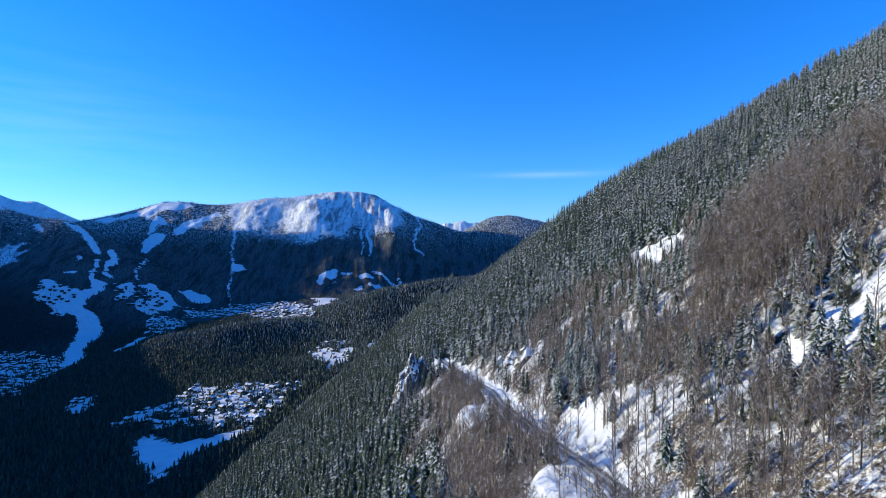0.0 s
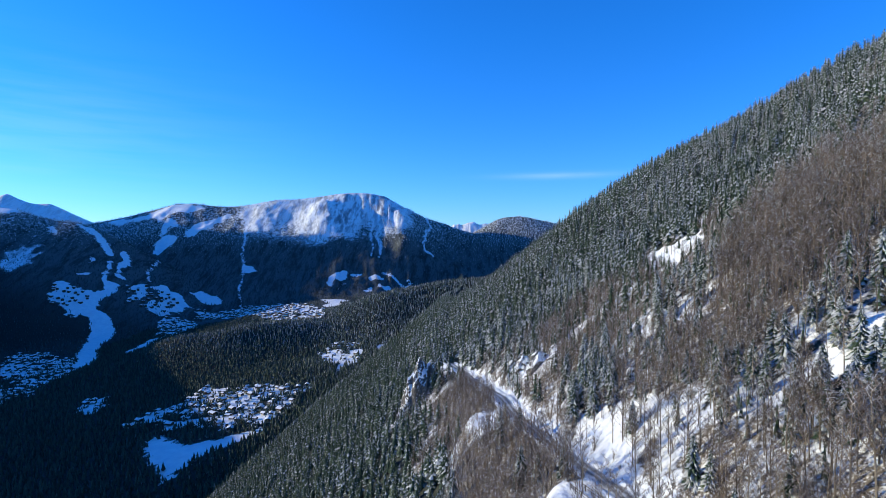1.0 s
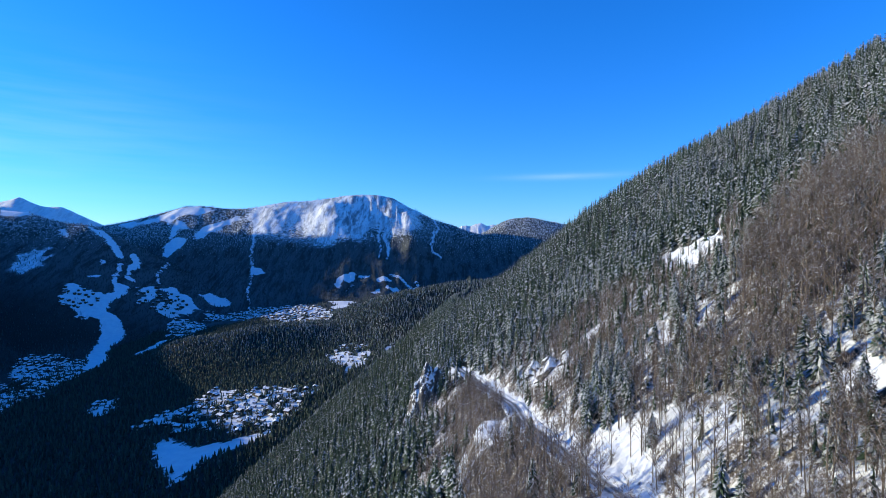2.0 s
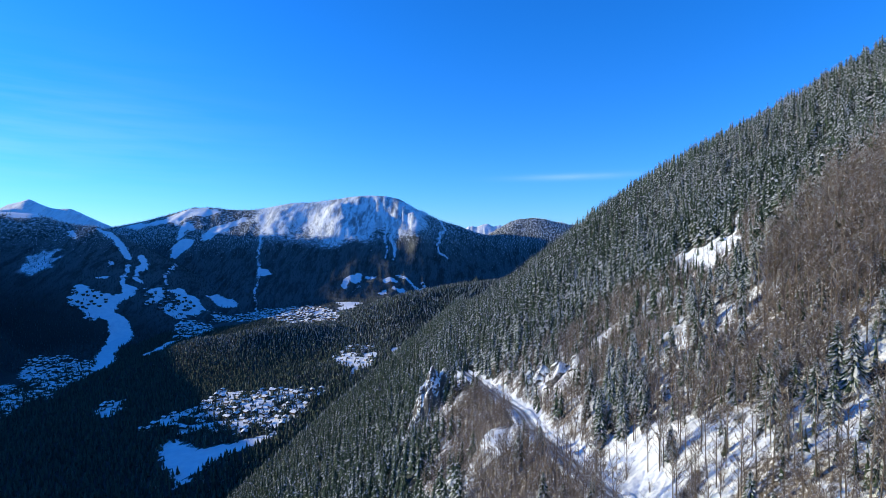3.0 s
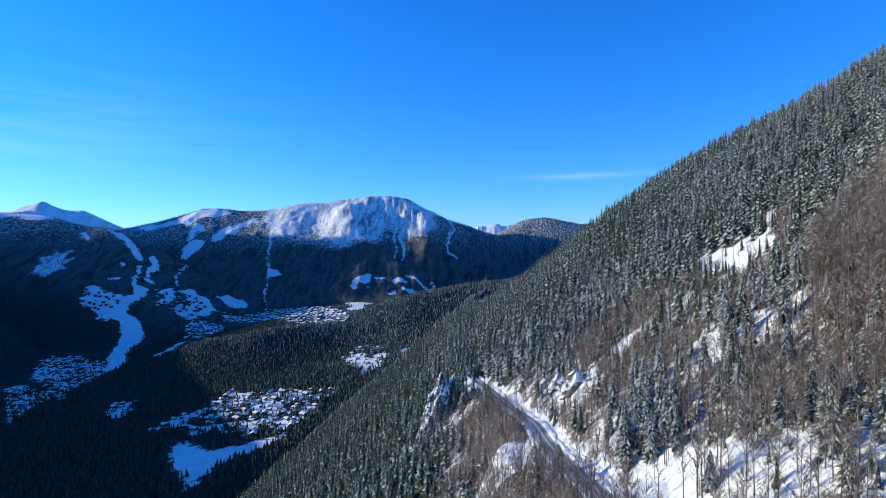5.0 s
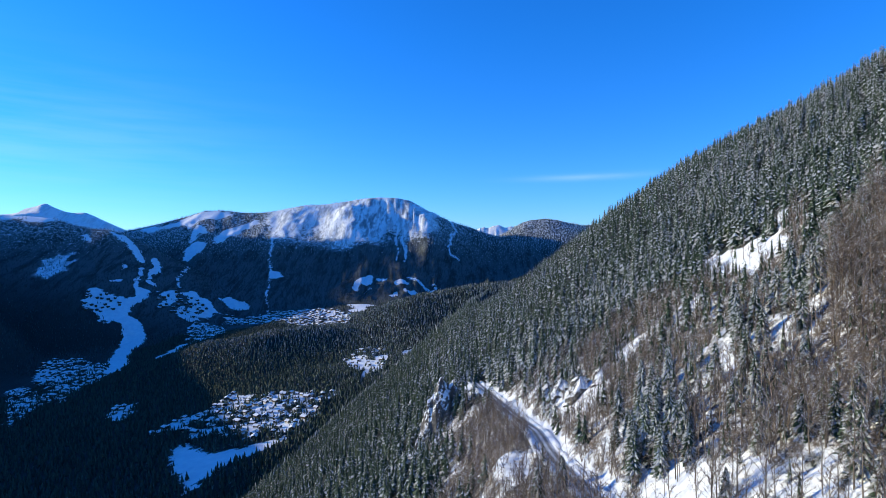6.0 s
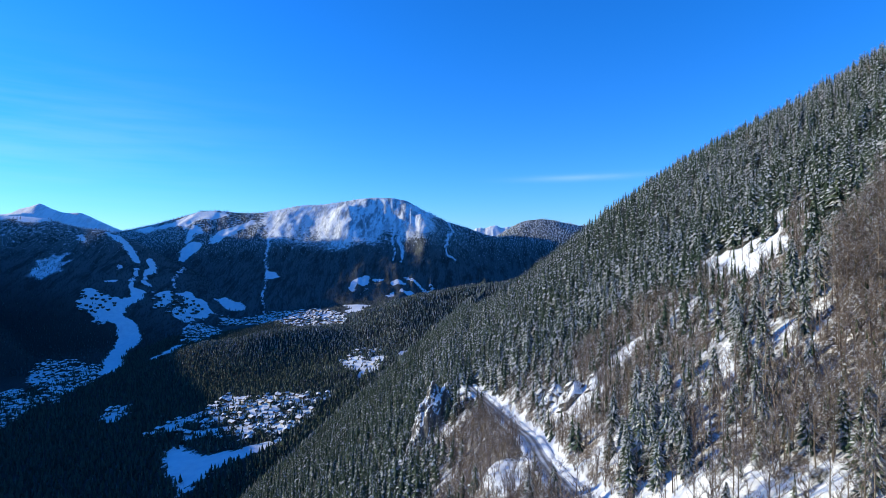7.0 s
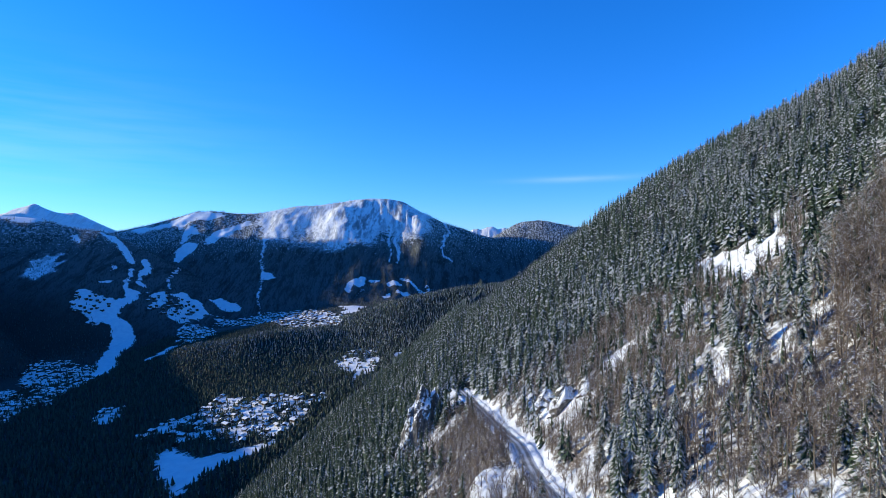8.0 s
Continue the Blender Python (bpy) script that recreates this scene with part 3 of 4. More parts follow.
def bare_tree(rng, stems, limbs, twigs, thick=1.0, sides=3, fine=0.0034, reach=0.15):
    """A leafless tree, one unit high: (trunk points, triangles), (crown points, triangles)."""
    tv, tf, cv, cf = [], [], [], []
    for s in range(stems):
        foot = (rng.rand(3) - 0.5) * (0.06 * (stems > 1)) * np.array((1, 1, 0))
        out = (rng.rand(3) - 0.5) * np.array((1, 1, 0)) * (0.5 if stems > 1 else 0.10)
        high = 1.0 if s == 0 else 0.65 + 0.35 * rng.rand()
        pts = [foot + out * t ** 1.3 + np.array((0, 0, high * t)) + (rng.rand(3) - 0.5) * 0.02 * (0 < t < 1) for t in (0, 0.33, 0.66, 1.0)]
        rad = [thick * r * (0.7 if stems > 1 else 1) for r in (0.0115, 0.009, 0.006, 0.002)]
        for k in range(3):
            stem(tv, tf, pts[k], pts[k + 1], rad[k], rad[k + 1], sides)
        for i in range(limbs):
            t = 0.28 + 0.66 * (i + rng.rand()) / limbs
            k = min(int(t * 3), 2)
            root = pts[k] + (pts[k + 1] - pts[k]) * (t * 3 - k)
            a = rng.rand() * 6.283
            n = (0.13 + 0.20 * (1 - t)) * (0.7 + 0.6 * rng.rand())
            tip = root + n * np.array((math.cos(a) * 0.62, math.sin(a) * 0.62, 0.75))
            stem(cv, cf, root, tip, 0.0035 * thick, 0.001 * thick, 3) if sides > 3 else twig(cv, cf, root, tip, 0.0050 * thick, rng)
            for j in range(twigs):
                h = root + (tip - root) * (0.2 + 0.8 * rng.rand())
                e = h + (rng.rand(3) - np.array((0.5, 0.5, 0.22))) * reach
                twig(cv, cf, h, e, fine * thick, rng)
    return (np.array(tv), np.array(tf)), (np.array(cv), np.array(cf))


def both(pair):
    (a, f), (b, g) = pair
    load = np.random.RandomState(len(g)).rand(len(b) // 3 + 1)
    return np.concatenate([a, b]), np.concatenate([f, g + len(a)]), np.concatenate([np.full(len(a), 0.15), np.repeat(load, 3)[:len(b)]])


def scatter(name, shapes, mat, x, y, tall, wide, rng, label, sink=0.3):
    """Many small trees in one mesh, each a turned and sized copy of one of the shapes."""
    z = height(x, y) - sink
    pick = rng.randint(0, len(shapes), len(x))
    vs, fs, tones, loads, base = [], [], [], [], 0
    for k, (v, f, laden) in enumerate(shapes):
        s = pick == k
        n = int(s.sum())
        if not n:
            continue
        a = rng.rand(n) * 6.283
        ca, sa = np.cos(a)[:, None], np.sin(a)[:, None]
        h, w = (tall[s])[:, None], (tall[s] * wide[s])[:, None]
        px = x[s][:, None] + w * (v[None, :, 0] * ca - v[None, :, 1] * sa)
        py = y[s][:, None] + w * (v[None, :, 0] * sa + v[None, :, 1] * ca)
        pz = z[s][:, None] + h * v[None, :, 2]
        vs.append(np.stack([px, py, pz], -1).reshape(-1, 3))
        fs.append((f[None] + base + (np.arange(n) * len(v))[:, None, None]).reshape(-1, 3))
        tones.append(np.repeat(rng.rand(n), len(v)))
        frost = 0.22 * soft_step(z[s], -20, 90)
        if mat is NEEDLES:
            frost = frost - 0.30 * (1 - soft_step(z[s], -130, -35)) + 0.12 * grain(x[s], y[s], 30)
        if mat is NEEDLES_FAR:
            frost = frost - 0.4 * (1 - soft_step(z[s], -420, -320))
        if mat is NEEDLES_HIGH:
            # rime by height; the y term pales far trees in place of haze
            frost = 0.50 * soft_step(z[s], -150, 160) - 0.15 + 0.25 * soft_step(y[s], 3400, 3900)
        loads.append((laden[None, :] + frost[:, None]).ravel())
        base += n * len(v)
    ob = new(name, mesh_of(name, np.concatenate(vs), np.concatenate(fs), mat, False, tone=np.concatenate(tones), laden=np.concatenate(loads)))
    return tagged(ob, label, "trees", kind="stuff")


def spread(rng, x0, x1, y0, y1, gap, keep):
    """Places about gap metres apart in a stretch of the plan, thinned by keep(x, y, z)."""
    nx, ny = int((x1 - x0) / gap), int((y1 - y0) / gap)
    i, j = np.meshgrid(np.arange(nx), np.arange(ny))
    x = x0 + (i + rng.rand(ny, nx)) * gap
    y = y0 + (j + rng.rand(ny, nx)) * gap
    x, y = x.ravel(), y.ravel()
    s = rng.rand(len(x)) < keep(x, y, height(x, y))
    return x[s], y[s]


rng = np.random.RandomState(3)
HIGH = [spruce_boughs(40, rng) for k in range(8)]
MID = [spruce_boughs(18, rng) for k in range(6)]
LOW = [spruce_low(6, 2, rng) for k in range(4)]
TINY = [spruce_low(5, 2, rng) for k in range(3)]
BARE = [both(bare_tree(rng, 1, 12, 9, 0.9, 3, 0.0046, 0.11)) for k in range(5)] + [both(bare_tree(rng, 2, 7, 9, 0.9, 3, 0.0046, 0.11)) for k in range(2)]
GROVE = [both(bare_tree(rng, 1, 22, 26, 0.5, 3, 0.0042, 0.075)) for k in range(4)]
SHRUB = [both(bare_tree(rng, 6, 4, 6, 1.4, 3, 0.006)) for k in range(4)]


def in_sight(x, y):
    """The wedge of hillside that can be seen from the air above the road."""
    return (x > -0.66 * y - 40) & (x < 1.0 * y + 45) & (x < 215)


def woods_at(x, y, z):
    return cover(x, y, z)[0]


def plant(name, shapes, mat, box, gap, size, label, keep=woods_at, wide=1.0):
    x, y = spread(rng, *box, gap, keep)
    n = len(x)
    return scatter(name, shapes, mat, x, y, size * (0.6 + 0.6 * rng.rand(n)), wide * (0.8 + 0.45 * rng.rand(n)), rng, label)


def conifers(x, y, z):
    return (1 - open_ground(x, y)) * conifer_share(x, y) * in_sight(x, y) * 0.92


def bare_wood(x, y, z):
    return (1 - 0.95 * open_ground(x, y)) * (1 - conifer_share(x, y)) * in_sight(x, y) * 0.85 * (np.abs(x - np.interp(y, ROAD_Y, ROAD_X) - 0.6) > 3.6)


def tall_bare(x, y, z):
    return bare_wood(x, y, z) * (1 - 0.55 * below_glade(x, y))


plant("slope_woods", HIGH, NEEDLES, (-180, 210, 175, 320), 3.2, 8.9, "frosted spruce trees on a steep hillside", conifers, 1.15)
plant("slope_woods", HIGH, NEEDLES, (-120, -4, 62, 175), 3.8, 10.5, "frosted spruce trees on a steep hillside", conifers)
plant("slope_woods", MID, NEEDLES, (-420, 290, 320, 750), 4.3, 9.3, "frosted spruce trees on a steep hillside", conifers, 1.1)
plant("young_spruces", MID, NEEDLES, (20, 190, 78, 240), 2.4, 5.6, "young frosted spruces among leafless trees on a hillside", lambda x, y, z: bare_wood(x, y, z) * 0.72 * (x > np.interp(y, ROAD_Y, ROAD_X) + 14))
plant("bare_woods", BARE, TWIGS, (-60, 205, 150, 330), 1.8, 7.0, "brown leafless trees with frosted twigs on a hillside", tall_bare, 1.25)
plant("thicket", SHRUB, TWIGS, (-60, 190, 75, 245), 2.5, 4.2, "brown leafless brushwood on a snowy hillside", lambda x, y, z: bare_wood(x, y, z) * np.where(x < np.interp(y, ROAD_Y, ROAD_X), 1.0, 0.45 + 0.55 * soft_step(y, 98, 115)))
plant("frosted_grove", GROVE, TWIGS, (64, 104, 112, 154), 2.4, 12.5, "tall leafless grove with frost-white crowns on a hillside", lambda x, y, z: 0.9 * (np.hypot((x - 83) / 19, (y - 133) / 20) < 1), 1.3)
plant("lower_woods", LOW, NEEDLES_FAR, (-420, 300, 750, 1500), 8, 14, "dark spruce woods on a steep hillside", lambda x, y, z: woods_at(x, y, z) * (x > -0.62 * y))
plant("valley_woods", LOW, NEEDLES_FAR, (-1500, 500, 700, 2600), 9.0, 14, "dark spruce woods on the valley floor and a low hill", lambda x, y, z: woods_at(x, y, z) * (x > -0.95 * y) * ((x < -420) | (y > 1500)))
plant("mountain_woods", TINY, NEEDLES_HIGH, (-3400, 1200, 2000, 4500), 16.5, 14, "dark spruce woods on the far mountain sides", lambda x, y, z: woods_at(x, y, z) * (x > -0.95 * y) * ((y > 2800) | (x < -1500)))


# ---- single trees on the near hillside ----
def thing(name, label, category, group=""):
    return tagged(new(name), label, category, group)


def add(name, data, parent, label=""):
    ob = new(name, data)
    ob.parent = parent
    return tagged(ob, label) if label else ob


def spruce_thing(rng, tall):
    """A spruce with trunk and crown, its foot at the origin."""
    top = thing("spruce", "frosted green spruce tree on a snowy hillside", "tree", "spruces on the near hillside")
    v, f = [], []
    stem(v, f, (0, 0, -0.6), (0, 0, tall * 0.95), 0.014 * tall, 0.02, 6)
    tone = rng.rand()
    add("trunk", mesh_of("spruce_trunk", v, f, BARK, False, tone=np.full(len(v), tone)), top, "grey-brown trunk")
    v, f, laden = spruce_boughs(360, rng, True)
    v = v * np.array((tall, tall, tall))
    add("crown", mesh_of("spruce_crown", v, f, NEEDLES, False, tone=np.full(len(v), tone), laden=laden), top, "dark green boughs with frost")
    return top


def bare_thing(rng, tall):
    """A leafless tree with trunk and crown, its foot at the origin."""
    top = thing("bare_tree", "leafless brown tree with thin frosted twigs on snow", "tree", "leafless trees on the near hillside")
    (v, f), (w, g) = bare_tree(rng, 1, 20, 22, 0.8, 5, 0.0030, 0.10)
    tone = rng.rand()
    v = v * tall
    v[:, 2] -= 0.4
    add("trunk", mesh_of("bare_trunk", v, f, BARK, False, tone=np.full(len(v), tone)), top, "pale brown trunk")
    add("crown", mesh_of("bare_crown", w * tall, g, TWIGS, False, tone=np.full(len(w), tone), laden=np.repeat(rng.rand(len(w) // 3 + 1), 3)[:len(w)]), top, "brown twigs")
    return top


def stand(kinds, x, y, rng):
    """One thing of the given kinds at each place; the first of each kind is moved there itself."""
    z = height(x, y)
    for k in range(len(x)):
        size = 0.75 + 0.5 * rng.rand()
        m = pose(x[k], y[k], z[k] - 0.1, 0, 0, 360 * rng.rand()) @ Matrix.Diagonal((1.15 * size, 1.15 * size, size * (0.9 + 0.25 * rng.rand()), 1))
        if k < len(kinds):
            kinds[k].matrix_basis = m
        else:
            ob = copy_thing(kinds[k % len(kinds)], Matrix())
            ob.matrix_basis = m


x, y = spread(rng, -4, 200, 62, 175, 3.3, conifers)
keep = np.argsort(np.hypot(x - 45, y - 95))
stand([spruce_thing(rng, 7.4) for k in range(6)], x[keep[:300]], y[keep[:300]], rng)
n = max(len(keep) - 300, 0)
if n:
    scatter("slope_woods", HIGH, NEEDLES, x[keep[300:]], y[keep[300:]], 8.0 * (0.6 + 0.7 * rng.rand(n)), 0.9 + 0.4 * rng.rand(n), rng, "frosted spruce trees on a steep hillside")
x, y = spread(rng, -50, 175, 62, 150, 1.9, lambda x, y, z: tall_bare(x, y, z) * np.where(x > np.interp(y, ROAD_Y, ROAD_X), 0.5 + 0.5 * soft_step(y, 95, 112), 1))
keep = np.argsort(np.hypot(x - 40, y - 95))
stand([bare_thing(rng, 9.5) for k in range(7)], x[keep[:280]], y[keep[:280]], rng)
stand([bare_thing(rng, 12.0) for k in range(3)], 50 + 9 * (rng.rand(20) - 0.5), 80 + 18 * (rng.rand(20) - 0.5), rng)
n = len(keep) - 280
scatter("bare_woods", BARE, TWIGS, x[keep[280:]], y[keep[280:]], 9.5 * (0.6 + 0.7 * rng.rand(n)), 0.8 + 0.5 * rng.rand(n), rng, "brown leafless trees with frosted twigs on a hillside")

# the same woods go on below and behind the flight
deal = np.random.RandomState(21)
x, y = spread(deal, -110, 30, -60, 62, 4.6, lambda x, y, z: 0.9 * soft_step(np.interp(y, ROAD_Y, ROAD_X) - x, 18, 40))
n = len(x)
scatter("slope_woods", MID, NEEDLES, x, y, 11 * (0.6 + 0.6 * deal.rand(n)), 0.8 + 0.4 * deal.rand(n), deal, "frosted spruce trees on a steep hillside")
x, y = spread(deal, 0, 130, -60, 62, 3.6, lambda x, y, z: 0.7 * (np.abs(x - np.interp(y, ROAD_Y, ROAD_X)) > 6.5))
n = len(x)
scatter("bare_woods", BARE, TWIGS, x, y, 8 * (0.6 + 0.6 * deal.rand(n)), 0.8 + 0.5 * deal.rand(n), deal, "brown leafless trees with frosted twigs on a hillside")


# ---- road, snow banks, rocks and fence ----
def road_material():
    m, n, l, s = material("ploughed_road", 0.8, 0.4, 2.0)
    packed = ramp(n, l, noise_of(n, l, 0.6, 7), [(0.35, (0.48, 0.50, 0.54)), (0.65, (0.74, 0.76, 0.79))])
    worn = ramp(n, l, noise_of(n, l, 1.1, 6), [(0.35, (0.12, 0.115, 0.11)), (0.7, (0.36, 0.355, 0.35))])
    l.new(mixed(n, l, attribute(n, "track"), packed, worn), s.inputs["Base Color"])
    return m


def snow_material():
    m, n, l, s = material("fresh_snow", 0.8, 0.5, 1.2)
    l.new(ramp(n, l, noise_of(n, l, 0.4, 6), [(0.3, (0.76, 0.78, 0.82)), (0.7, (0.87, 0.88, 0.90))]), s.inputs["Base Color"])
    return m


def rock_material():
    m, n, l, s = material("snowy_rock", 0.9, 0.9, 0.9)
    stone = ramp(n, l, noise_of(n, l, 0.7, 8, 0.7), [(0.35, (0.05, 0.047, 0.045)), (0.55, (0.15, 0.14, 0.13)), (0.75, (0.32, 0.30, 0.27))])
    lie = sums(n, l, "MULTIPLY_ADD", noise_of(n, l, 0.7, 6, 0.7), 0.9, sums(n, l, "MULTIPLY", up_facing(n, l), 0.8))
    white = ramp(n, l, lie, [(0.70, (0, 0, 0)), (0.76, (1, 1, 1))])
    l.new(mixed(n, l, white, stone, (0.84, 0.85, 0.87)), s.inputs["Base Color"])
    return m


def plain_material(name, a, b, rough=0.8, scale=0.6):
    m, n, l, s = material(name, rough)
    l.new(ramp(n, l, noise_of(n, l, scale, 5), [(0.3, a), (0.7, b)]), s.inputs["Base Color"])
    return m


ROAD, SNOW, ROCK = road_material(), snow_material(), rock_material()
WOOD = plain_material("weathered_wood", (0.07, 0.055, 0.042), (0.17, 0.14, 0.11), 0.85, 3.0)
TIMBER = plain_material("dark_timber", (0.05, 0.033, 0.022), (0.13, 0.085, 0.055))
RENDERED = plain_material("pale_render", (0.42, 0.39, 0.34), (0.58, 0.55, 0.50))
PANE = plain_material("window_pane", (0.02, 0.025, 0.03), (0.04, 0.045, 0.05), 0.15)
STONE = plain_material("chimney_stone", (0.16, 0.15, 0.14), (0.30, 0.28, 0.26))


def ribbon(name, ys, offsets, lift, mat, label, smooth=True, **values):
    """A strip along the road: offsets across it, lift(y, u) over the road bed."""
    yy, uu = np.meshgrid(ys, offsets, indexing="ij")
    xx = np.interp(yy, ROAD_Y, ROAD_X) + uu
    zz = lift(xx, yy, uu)
    i = np.arange(xx.size).reshape(xx.shape)
    f = np.stack([i[:-1, :-1], i[:-1, 1:], i[1:, 1:], i[1:, :-1]], -1).reshape(-1, 4)
    vals = {k: fn(xx, yy, uu) for k, fn in values.items()}
    ob = new(name, mesh_of(name, np.stack([xx, yy, zz], -1).reshape(-1, 3), f, mat, smooth, **vals))
    return tagged(ob, label, name.replace("_", " "), kind="structure")


def road_z(y):
    return np.interp(y, ROAD_Y, ROAD_Z)


ribbon("road", np.arange(-60, 292, 1.5), np.linspace(-2.0, 2.0, 17), lambda x, y, u: road_z(y) + 0.14 + 0.02 * grain(x, y, 1.5), ROAD,
       "ploughed mountain road with grey wheel tracks in packed snow",
       track=lambda x, y, u: np.clip(1.3 * np.exp(-((np.abs(u - 0.1) - 0.85) / 0.5) ** 2) + 0.35 * grain(x, y, 3), 0, 1))
for side in (-1, 1):
    ribbon("snow_bank", np.arange(-60, 292, 0.9), np.linspace(1.9, 4.4, 9) if side > 0 else np.linspace(-4.0, -1.9, 9),
           lambda x, y, u: road_z(y) - 0.05 + (0.6 + 0.4 * grain(x, y, 2.3)) * np.sin(np.clip((np.abs(u) - 1.9) / 2.5, 0, 1) * math.pi) ** 0.8,
           SNOW, "ploughed ridge of lumpy snow beside the road")


def crag(name, x, y, rx, ry, base, top, seed, label, lean=0.0):
    """A rough rock with ledges; snow lies on its flat places."""
    rings, sides = 22, 34
    a = np.linspace(0, 2 * math.pi, sides, endpoint=False)
    v = []
    for k in range(rings + 1):
        t = k / rings
        r = (1 - t ** 2.2) ** 0.55 * (1 - 0.25 * t) + 0.02
        step = 0.25 * grain(2.2 * np.cos(a) - seed, 2.2 * np.sin(a) + 11 * t, 1.1)
        w = 1 + step + 0.34 * grain(3 * np.cos(a) + seed * 7, 3 * np.sin(a) + t * 5, 1.6) + 0.16 * grain(9 * np.cos(a) + seed, 9 * np.sin(a) + 9 * t, 1.5)
        v.append(np.stack([x + lean * t + rx * r * w * np.cos(a), y + ry * r * w * np.sin(a),
                           base + (top - base) * (t + 0.05 * grain(4 * np.cos(a), 4 * np.sin(a) + seed, 1.3))], -1))
    v = np.concatenate(v + [[(x + lean, y, top)]])
    i = np.arange((rings + 1) * sides).reshape(rings + 1, sides)
    j = np.roll(i, -1, 1)
    f = np.concatenate([np.stack([i[:-1], j[:-1], j[1:]], -1).reshape(-1, 3), np.stack([i[:-1], j[1:], i[1:]], -1).reshape(-1, 3),
                        np.stack([i[-1], j[-1], np.full(sides, len(v) - 1)], -1)])
    return tagged(new(name, mesh_of(name, v, f, ROCK, False)), label, "rock")


def rock_tower():
    """A jagged fin of rock whose crest climbs to a spike."""
    gx, gy = np.meshgrid(np.arange(-44, 6, 0.45), np.arange(238, 288, 0.45))
    spine = ((-27, 250, -88), (-25, 256, -77), (-21, 261, -68), (-18.5, 264, -58.5), (-15, 266, -55), (-12, 267, -57), (-8, 269, -64))
    z = crest(gx, gy, spine, 3.0, 1.2)
    z = z - 11 * (1 - spurs(gx, 0.6 * gy, 6, 4)) + 4.6 + 2.4 * grain(gx, gy, 2.6) + 1.2 * grain(gx, gy, 1.1)
    low = height(gx, gy) - 1.5
    i = np.arange(gx.size).reshape(gx.shape)
    f = np.stack([i[:-1, :-1], i[:-1, 1:], i[1:, 1:], i[1:, :-1]], -1).reshape(-1, 4)
    above = (z > low).ravel()
    f = f[above[f].any(1)]
    v = np.stack([gx, gy, np.maximum(z, low)], -1).reshape(-1, 3)
    used, f = np.unique(f, return_inverse=True)
    ob = new("rock_tower", mesh_of("rock_tower", v[used], f.reshape(-1, 4), ROCK, False))
    return tagged(ob, "tall snow-capped rock tower above a wooded slope", "rock")


rock_tower()
for k, (x, y, r, h) in enumerate(((31, 203, 5, 8), (36, 199, 3.5, 6), (27, 214, 4.5, 7), (24, 224, 3.5, 5), (44, 141, 2.5, 3),
                                  (17, 112, 2.2, 2.6), (15, 109, 1.8, 2.0), (-16, 246, 4, 9))):
    z = float(height(x, y))
    crag("rock", x, y, r, r * 0.9, z - h * 0.8, z + h * 0.55, 2.0 + k, "grey rock outcrop with snow on its ledges")


def fence(start, end, count, label):
    """A wooden fence: posts with two rails."""
    top = thing("fence", label, "fence")
    (ax, ay), (bx, by) = start, end
    pts = [(ax + (bx - ax) * k / (count - 1), ay + (by - ay) * k / (count - 1)) for k in range(count)]
    spots = [Vector((px, py, float(height(px, py)))) for px, py in pts]
    for p in spots:
        v, f = [], []
        stem(v, f, (p.x, p.y, p.z - 0.3), (p.x, p.y, p.z + 1.25), 0.09, 0.08, 6)
        add("post", mesh_of("post", v, f, WOOD), top)
    for z in (0.6, 1.1):
        for p, q in zip(spots, spots[1:]):
            v, f = [], []
            stem(v, f, (p.x, p.y, p.z + z), (q.x, q.y, q.z + z), 0.06, 0.06, 5)
            add("rail", mesh_of("rail", v, f, WOOD), top)
    return top


fence((21.5, 107), (26, 95.5), 8, "weathered wooden fence along a snowy lookout path")
fence((23.5, 108), (27, 99.5), 6, "weathered wooden fence on the hill side of a snowy path")


# ---- houses in the valley ----
def box(v, f, x0, x1, y0, y1, z0, z1):
    b = len(v)
    v += [(x, y, z) for z in (z0, z1) for x, y in ((x0, y0), (x1, y0), (x1, y1), (x0, y1))]
    for a, c, d, e in ((0, 3, 2, 1), (4, 5, 6, 7), (0, 1, 5, 4), (1, 2, 6, 5), (2, 3, 7, 6), (3, 0, 4, 7)):
        f += [(b + a, b + c, b + d), (b + a, b + d, b + e)]


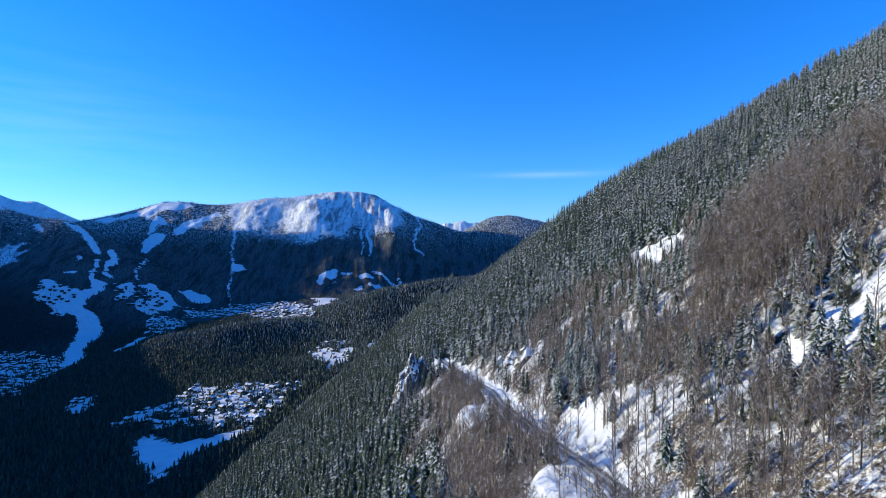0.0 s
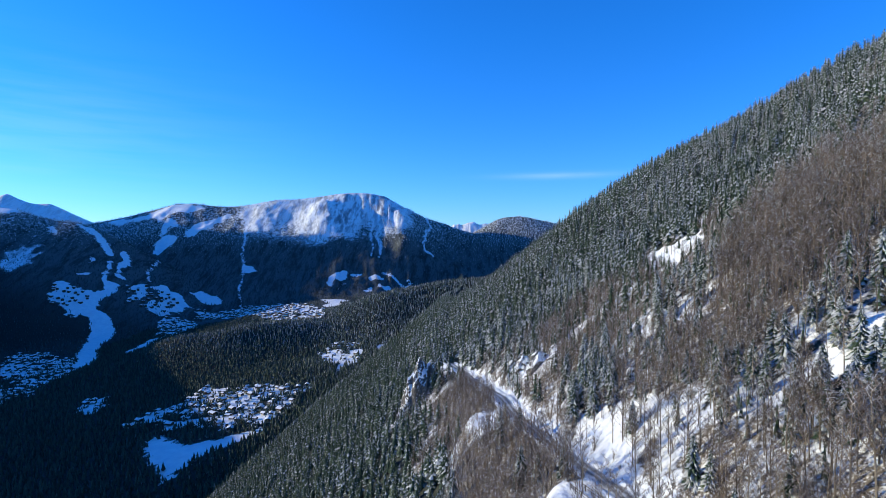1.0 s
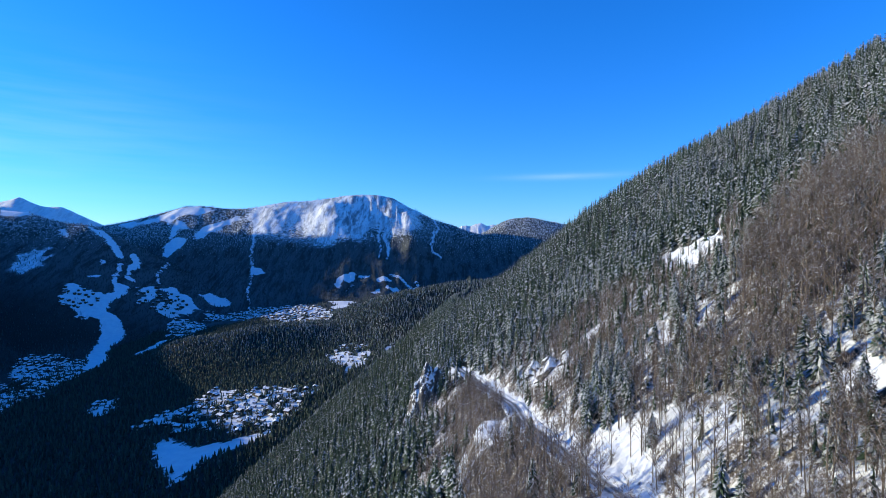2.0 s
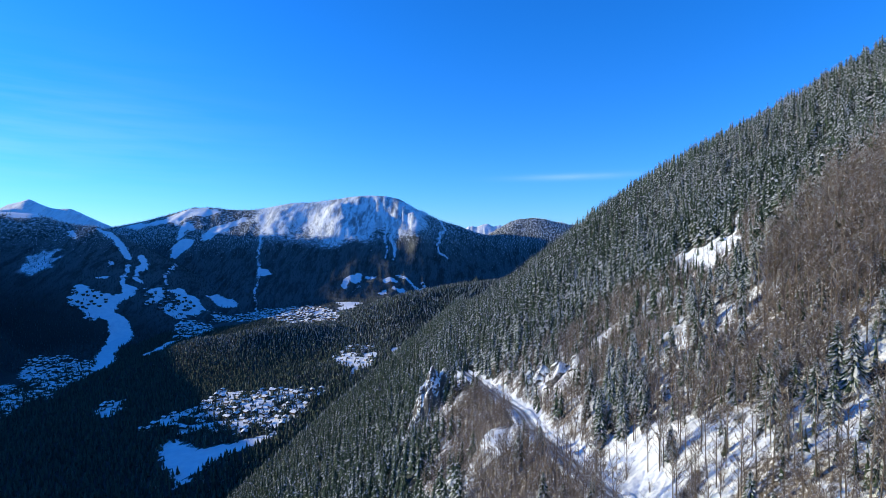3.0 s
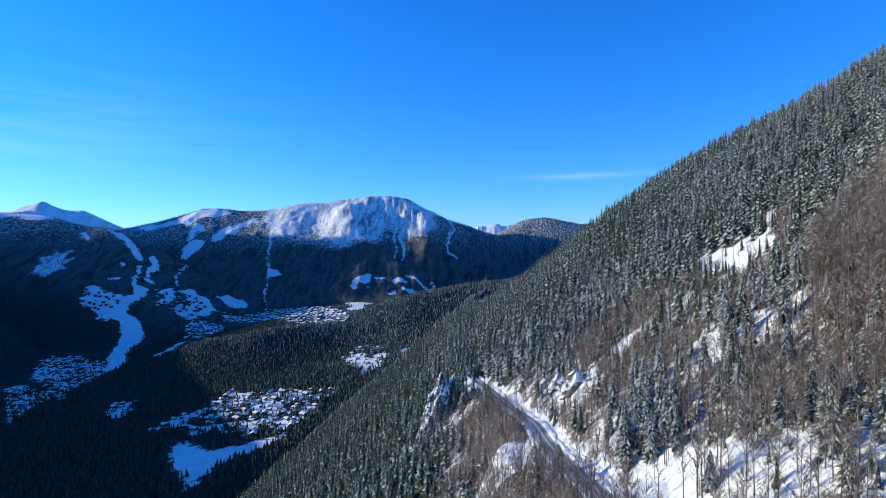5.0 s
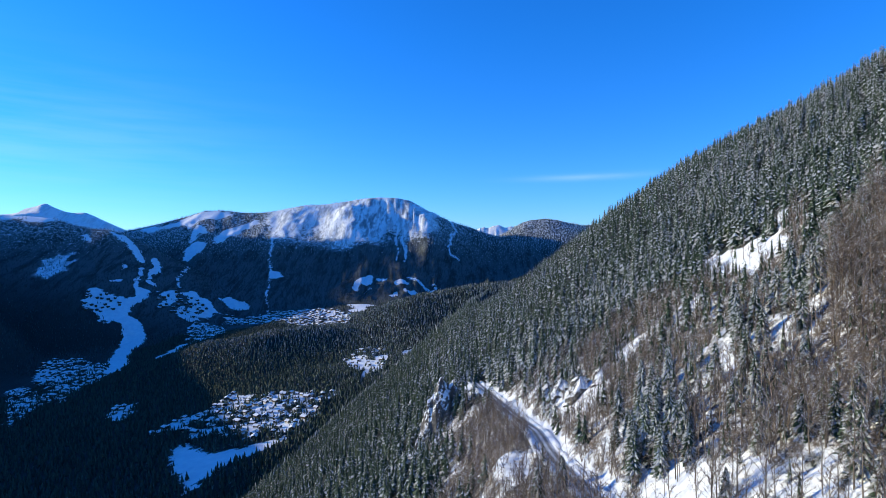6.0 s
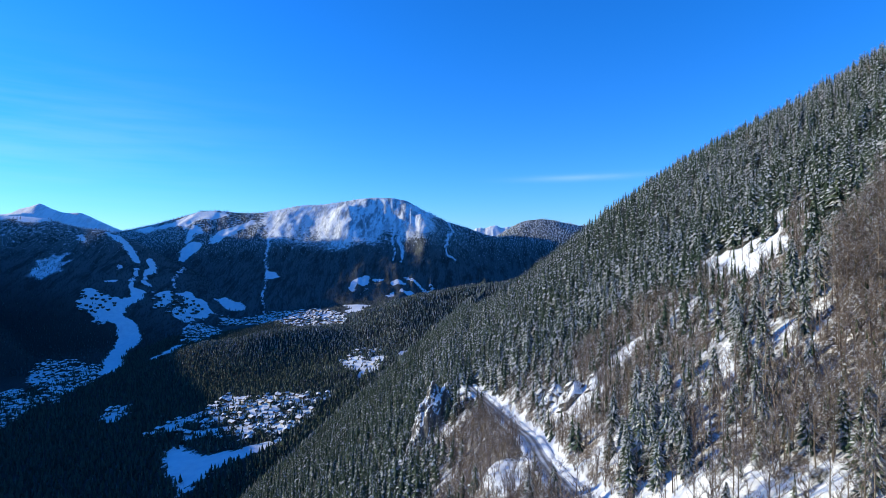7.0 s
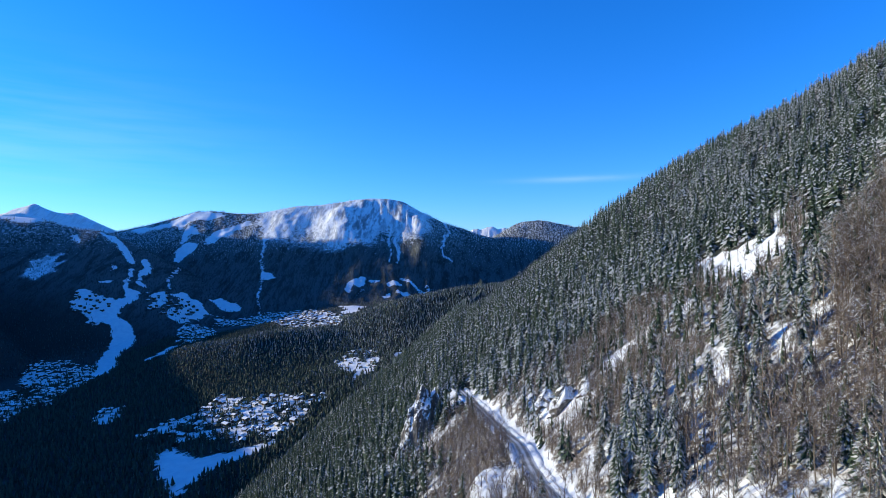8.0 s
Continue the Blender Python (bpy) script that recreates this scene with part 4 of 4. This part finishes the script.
def chalet(wide, deep, tall, upper, label):
    """A gabled house with a stone foot, timber walls, a thick snowy roof, windows and a chimney."""
    top = thing("chalet", label, "house", "houses in the valley")
    w, d = wide / 2, deep / 2
    v, f = [], []
    box(v, f, -w, w, -d, d, -4, 2.6)
    add("ground_floor", mesh_of("ground_floor", v, f, RENDERED), top, "pale rendered ground floor")
    v, f = [], []
    box(v, f, -w - 0.1, w + 0.1, -d - 0.1, d + 0.1, 2.6, tall)
    b = len(v)
    rise = w * 0.42
    v += [(-w, -d, tall), (w, -d, tall), (0, -d, tall + rise), (-w, d, tall), (w, d, tall), (0, d, tall + rise)]
    f += [(b, b + 1, b + 2), (b + 3, b + 5, b + 4)]
    add("wall", mesh_of("wall", v, f, upper), top)
    v, f = [], []
    for s in (-1, 1):
        e, g = w + 1.3, d + 1.3
        b = len(v)
        slope = rise / w
        for z in (0.05, 0.75):
            v += [(0, -g, tall + rise + z), (s * e, -g, tall + rise - slope * e + z), (s * e, g, tall + rise - slope * e + z), (0, g, tall + rise + z)]
        for q in ((0, 1, 2, 3), (4, 7, 6, 5), (0, 4, 5, 1), (1, 5, 6, 2), (2, 6, 7, 3)):
            f += [(b + q[0], b + q[1], b + q[2]), (b + q[0], b + q[2], b + q[3])]
    add("roof", mesh_of("roof", v, f, SNOW), top, "thick snow on the roof")
    v, f = [], []
    box(v, f, w * 0.35, w * 0.35 + 0.9, d * 0.3, d * 0.3 + 0.9, tall, tall + rise + 1.6)
    add("chimney", mesh_of("chimney", v, f, STONE), top)
    for x, z in ((-w * 0.5, 1.0), (w * 0.5, 1.0), (-w * 0.5, 3.6), (w * 0.5, 3.6)):
        v, f = [], []
        box(v, f, x - 0.7, x + 0.7, -d - 0.16, -d - 0.02, z, z + 1.3)
        add("window", mesh_of("window", v, f, PANE), top)
    return top


kinds = [chalet(8.5, 10, 5.2, TIMBER, "dark timber chalet with thick snow on its roof"),
         chalet(7, 8, 4.8, TIMBER, "small dark timber chalet with a snowy roof"),
         chalet(11, 13, 7.2, TIMBER, "large timber chalet with a snowy roof"),
         chalet(8, 9, 5.0, RENDERED, "pale rendered house with a snowy roof")]
places = []
dice = random.Random(5)
for c in sorted(VILLAGES, key=lambda c: c[:, 1].mean()):
    (x0, y0), (x1, y1) = c.min(0), c.max(0)
    area = 0.5 * abs(np.dot(c[:, 0], np.roll(c[:, 1], 1)) - np.dot(c[:, 1], np.roll(c[:, 0], 1)))
    wanted, tries = int(area / (700 if y0 < 1500 else 1150)), 0
    while wanted > 0 and tries < 4000:
        tries += 1
        p = (dice.uniform(x0, x1), dice.uniform(y0, y1))
        if inside(np.array([p[0]]), np.array([p[1]]), [c])[0] and all(math.hypot(p[0] - o[0], p[1] - o[1]) > 17 for o in places):
            places.append(p)
            wanted -= 1
for k, (x, y) in enumerate(places[:300]):
    m = pose(x, y, float(height(x, y)), 0, 0, dice.choice((-25, -10, 5, 20, 60, 80)) + dice.uniform(-8, 8))
    if k < len(kinds):
        kinds[k].matrix_basis = m
    else:
        copy_thing(kinds[dice.choice((0, 0, 1, 1, 2, 3))], m)

# the rest of the far villages: walls and roofs in one mesh each
wall_v, wall_f, roof_v, roof_f = [], [], [], []
for x, y in places[300:]:
    v, f, r, g = [], [], [], []
    w, d, tall = dice.uniform(4.5, 7.5), dice.uniform(5, 9), dice.uniform(5, 8)
    box(v, f, -w, w, -d, d, -4, tall)
    for side in (-1, 1):
        b = len(r)
        for up in (0.0, 0.7):
            r += [(0, -d - 1, tall + 0.42 * w + up), (side * (w + 1.2), -d - 1, tall - 0.5 + up), (side * (w + 1.2), d + 1, tall - 0.5 + up), (0, d + 1, tall + 0.42 * w + up)]
        for q in ((0, 1, 2, 3), (4, 7, 6, 5), (0, 4, 5, 1), (1, 5, 6, 2), (2, 6, 7, 3)):
            g += [(b + q[0], b + q[1], b + q[2]), (b + q[0], b + q[2], b + q[3])]
    m = np.array(pose(x, y, float(height(x, y)), 0, 0, dice.uniform(-30, 80)))
    for pts, tris, all_v, all_f in ((v, f, wall_v, wall_f), (r, g, roof_v, roof_f)):
        base = sum(len(a) for a in all_v)
        all_f.append(np.array(tris) + base)
        all_v.append(np.array(pts) @ m[:3, :3].T + m[:3, 3])
far_walls = new("far_houses", mesh_of("far_houses", np.concatenate(wall_v), np.concatenate(wall_f), TIMBER))
tagged(far_walls, "dark timber chalets of distant villages under snowy roofs", "houses", kind="stuff")
roofs = new("roofs", mesh_of("roofs", np.concatenate(roof_v), np.concatenate(roof_f), SNOW))
roofs.parent = far_walls
tagged(roofs, "thick snow on the roofs", kind="stuff")
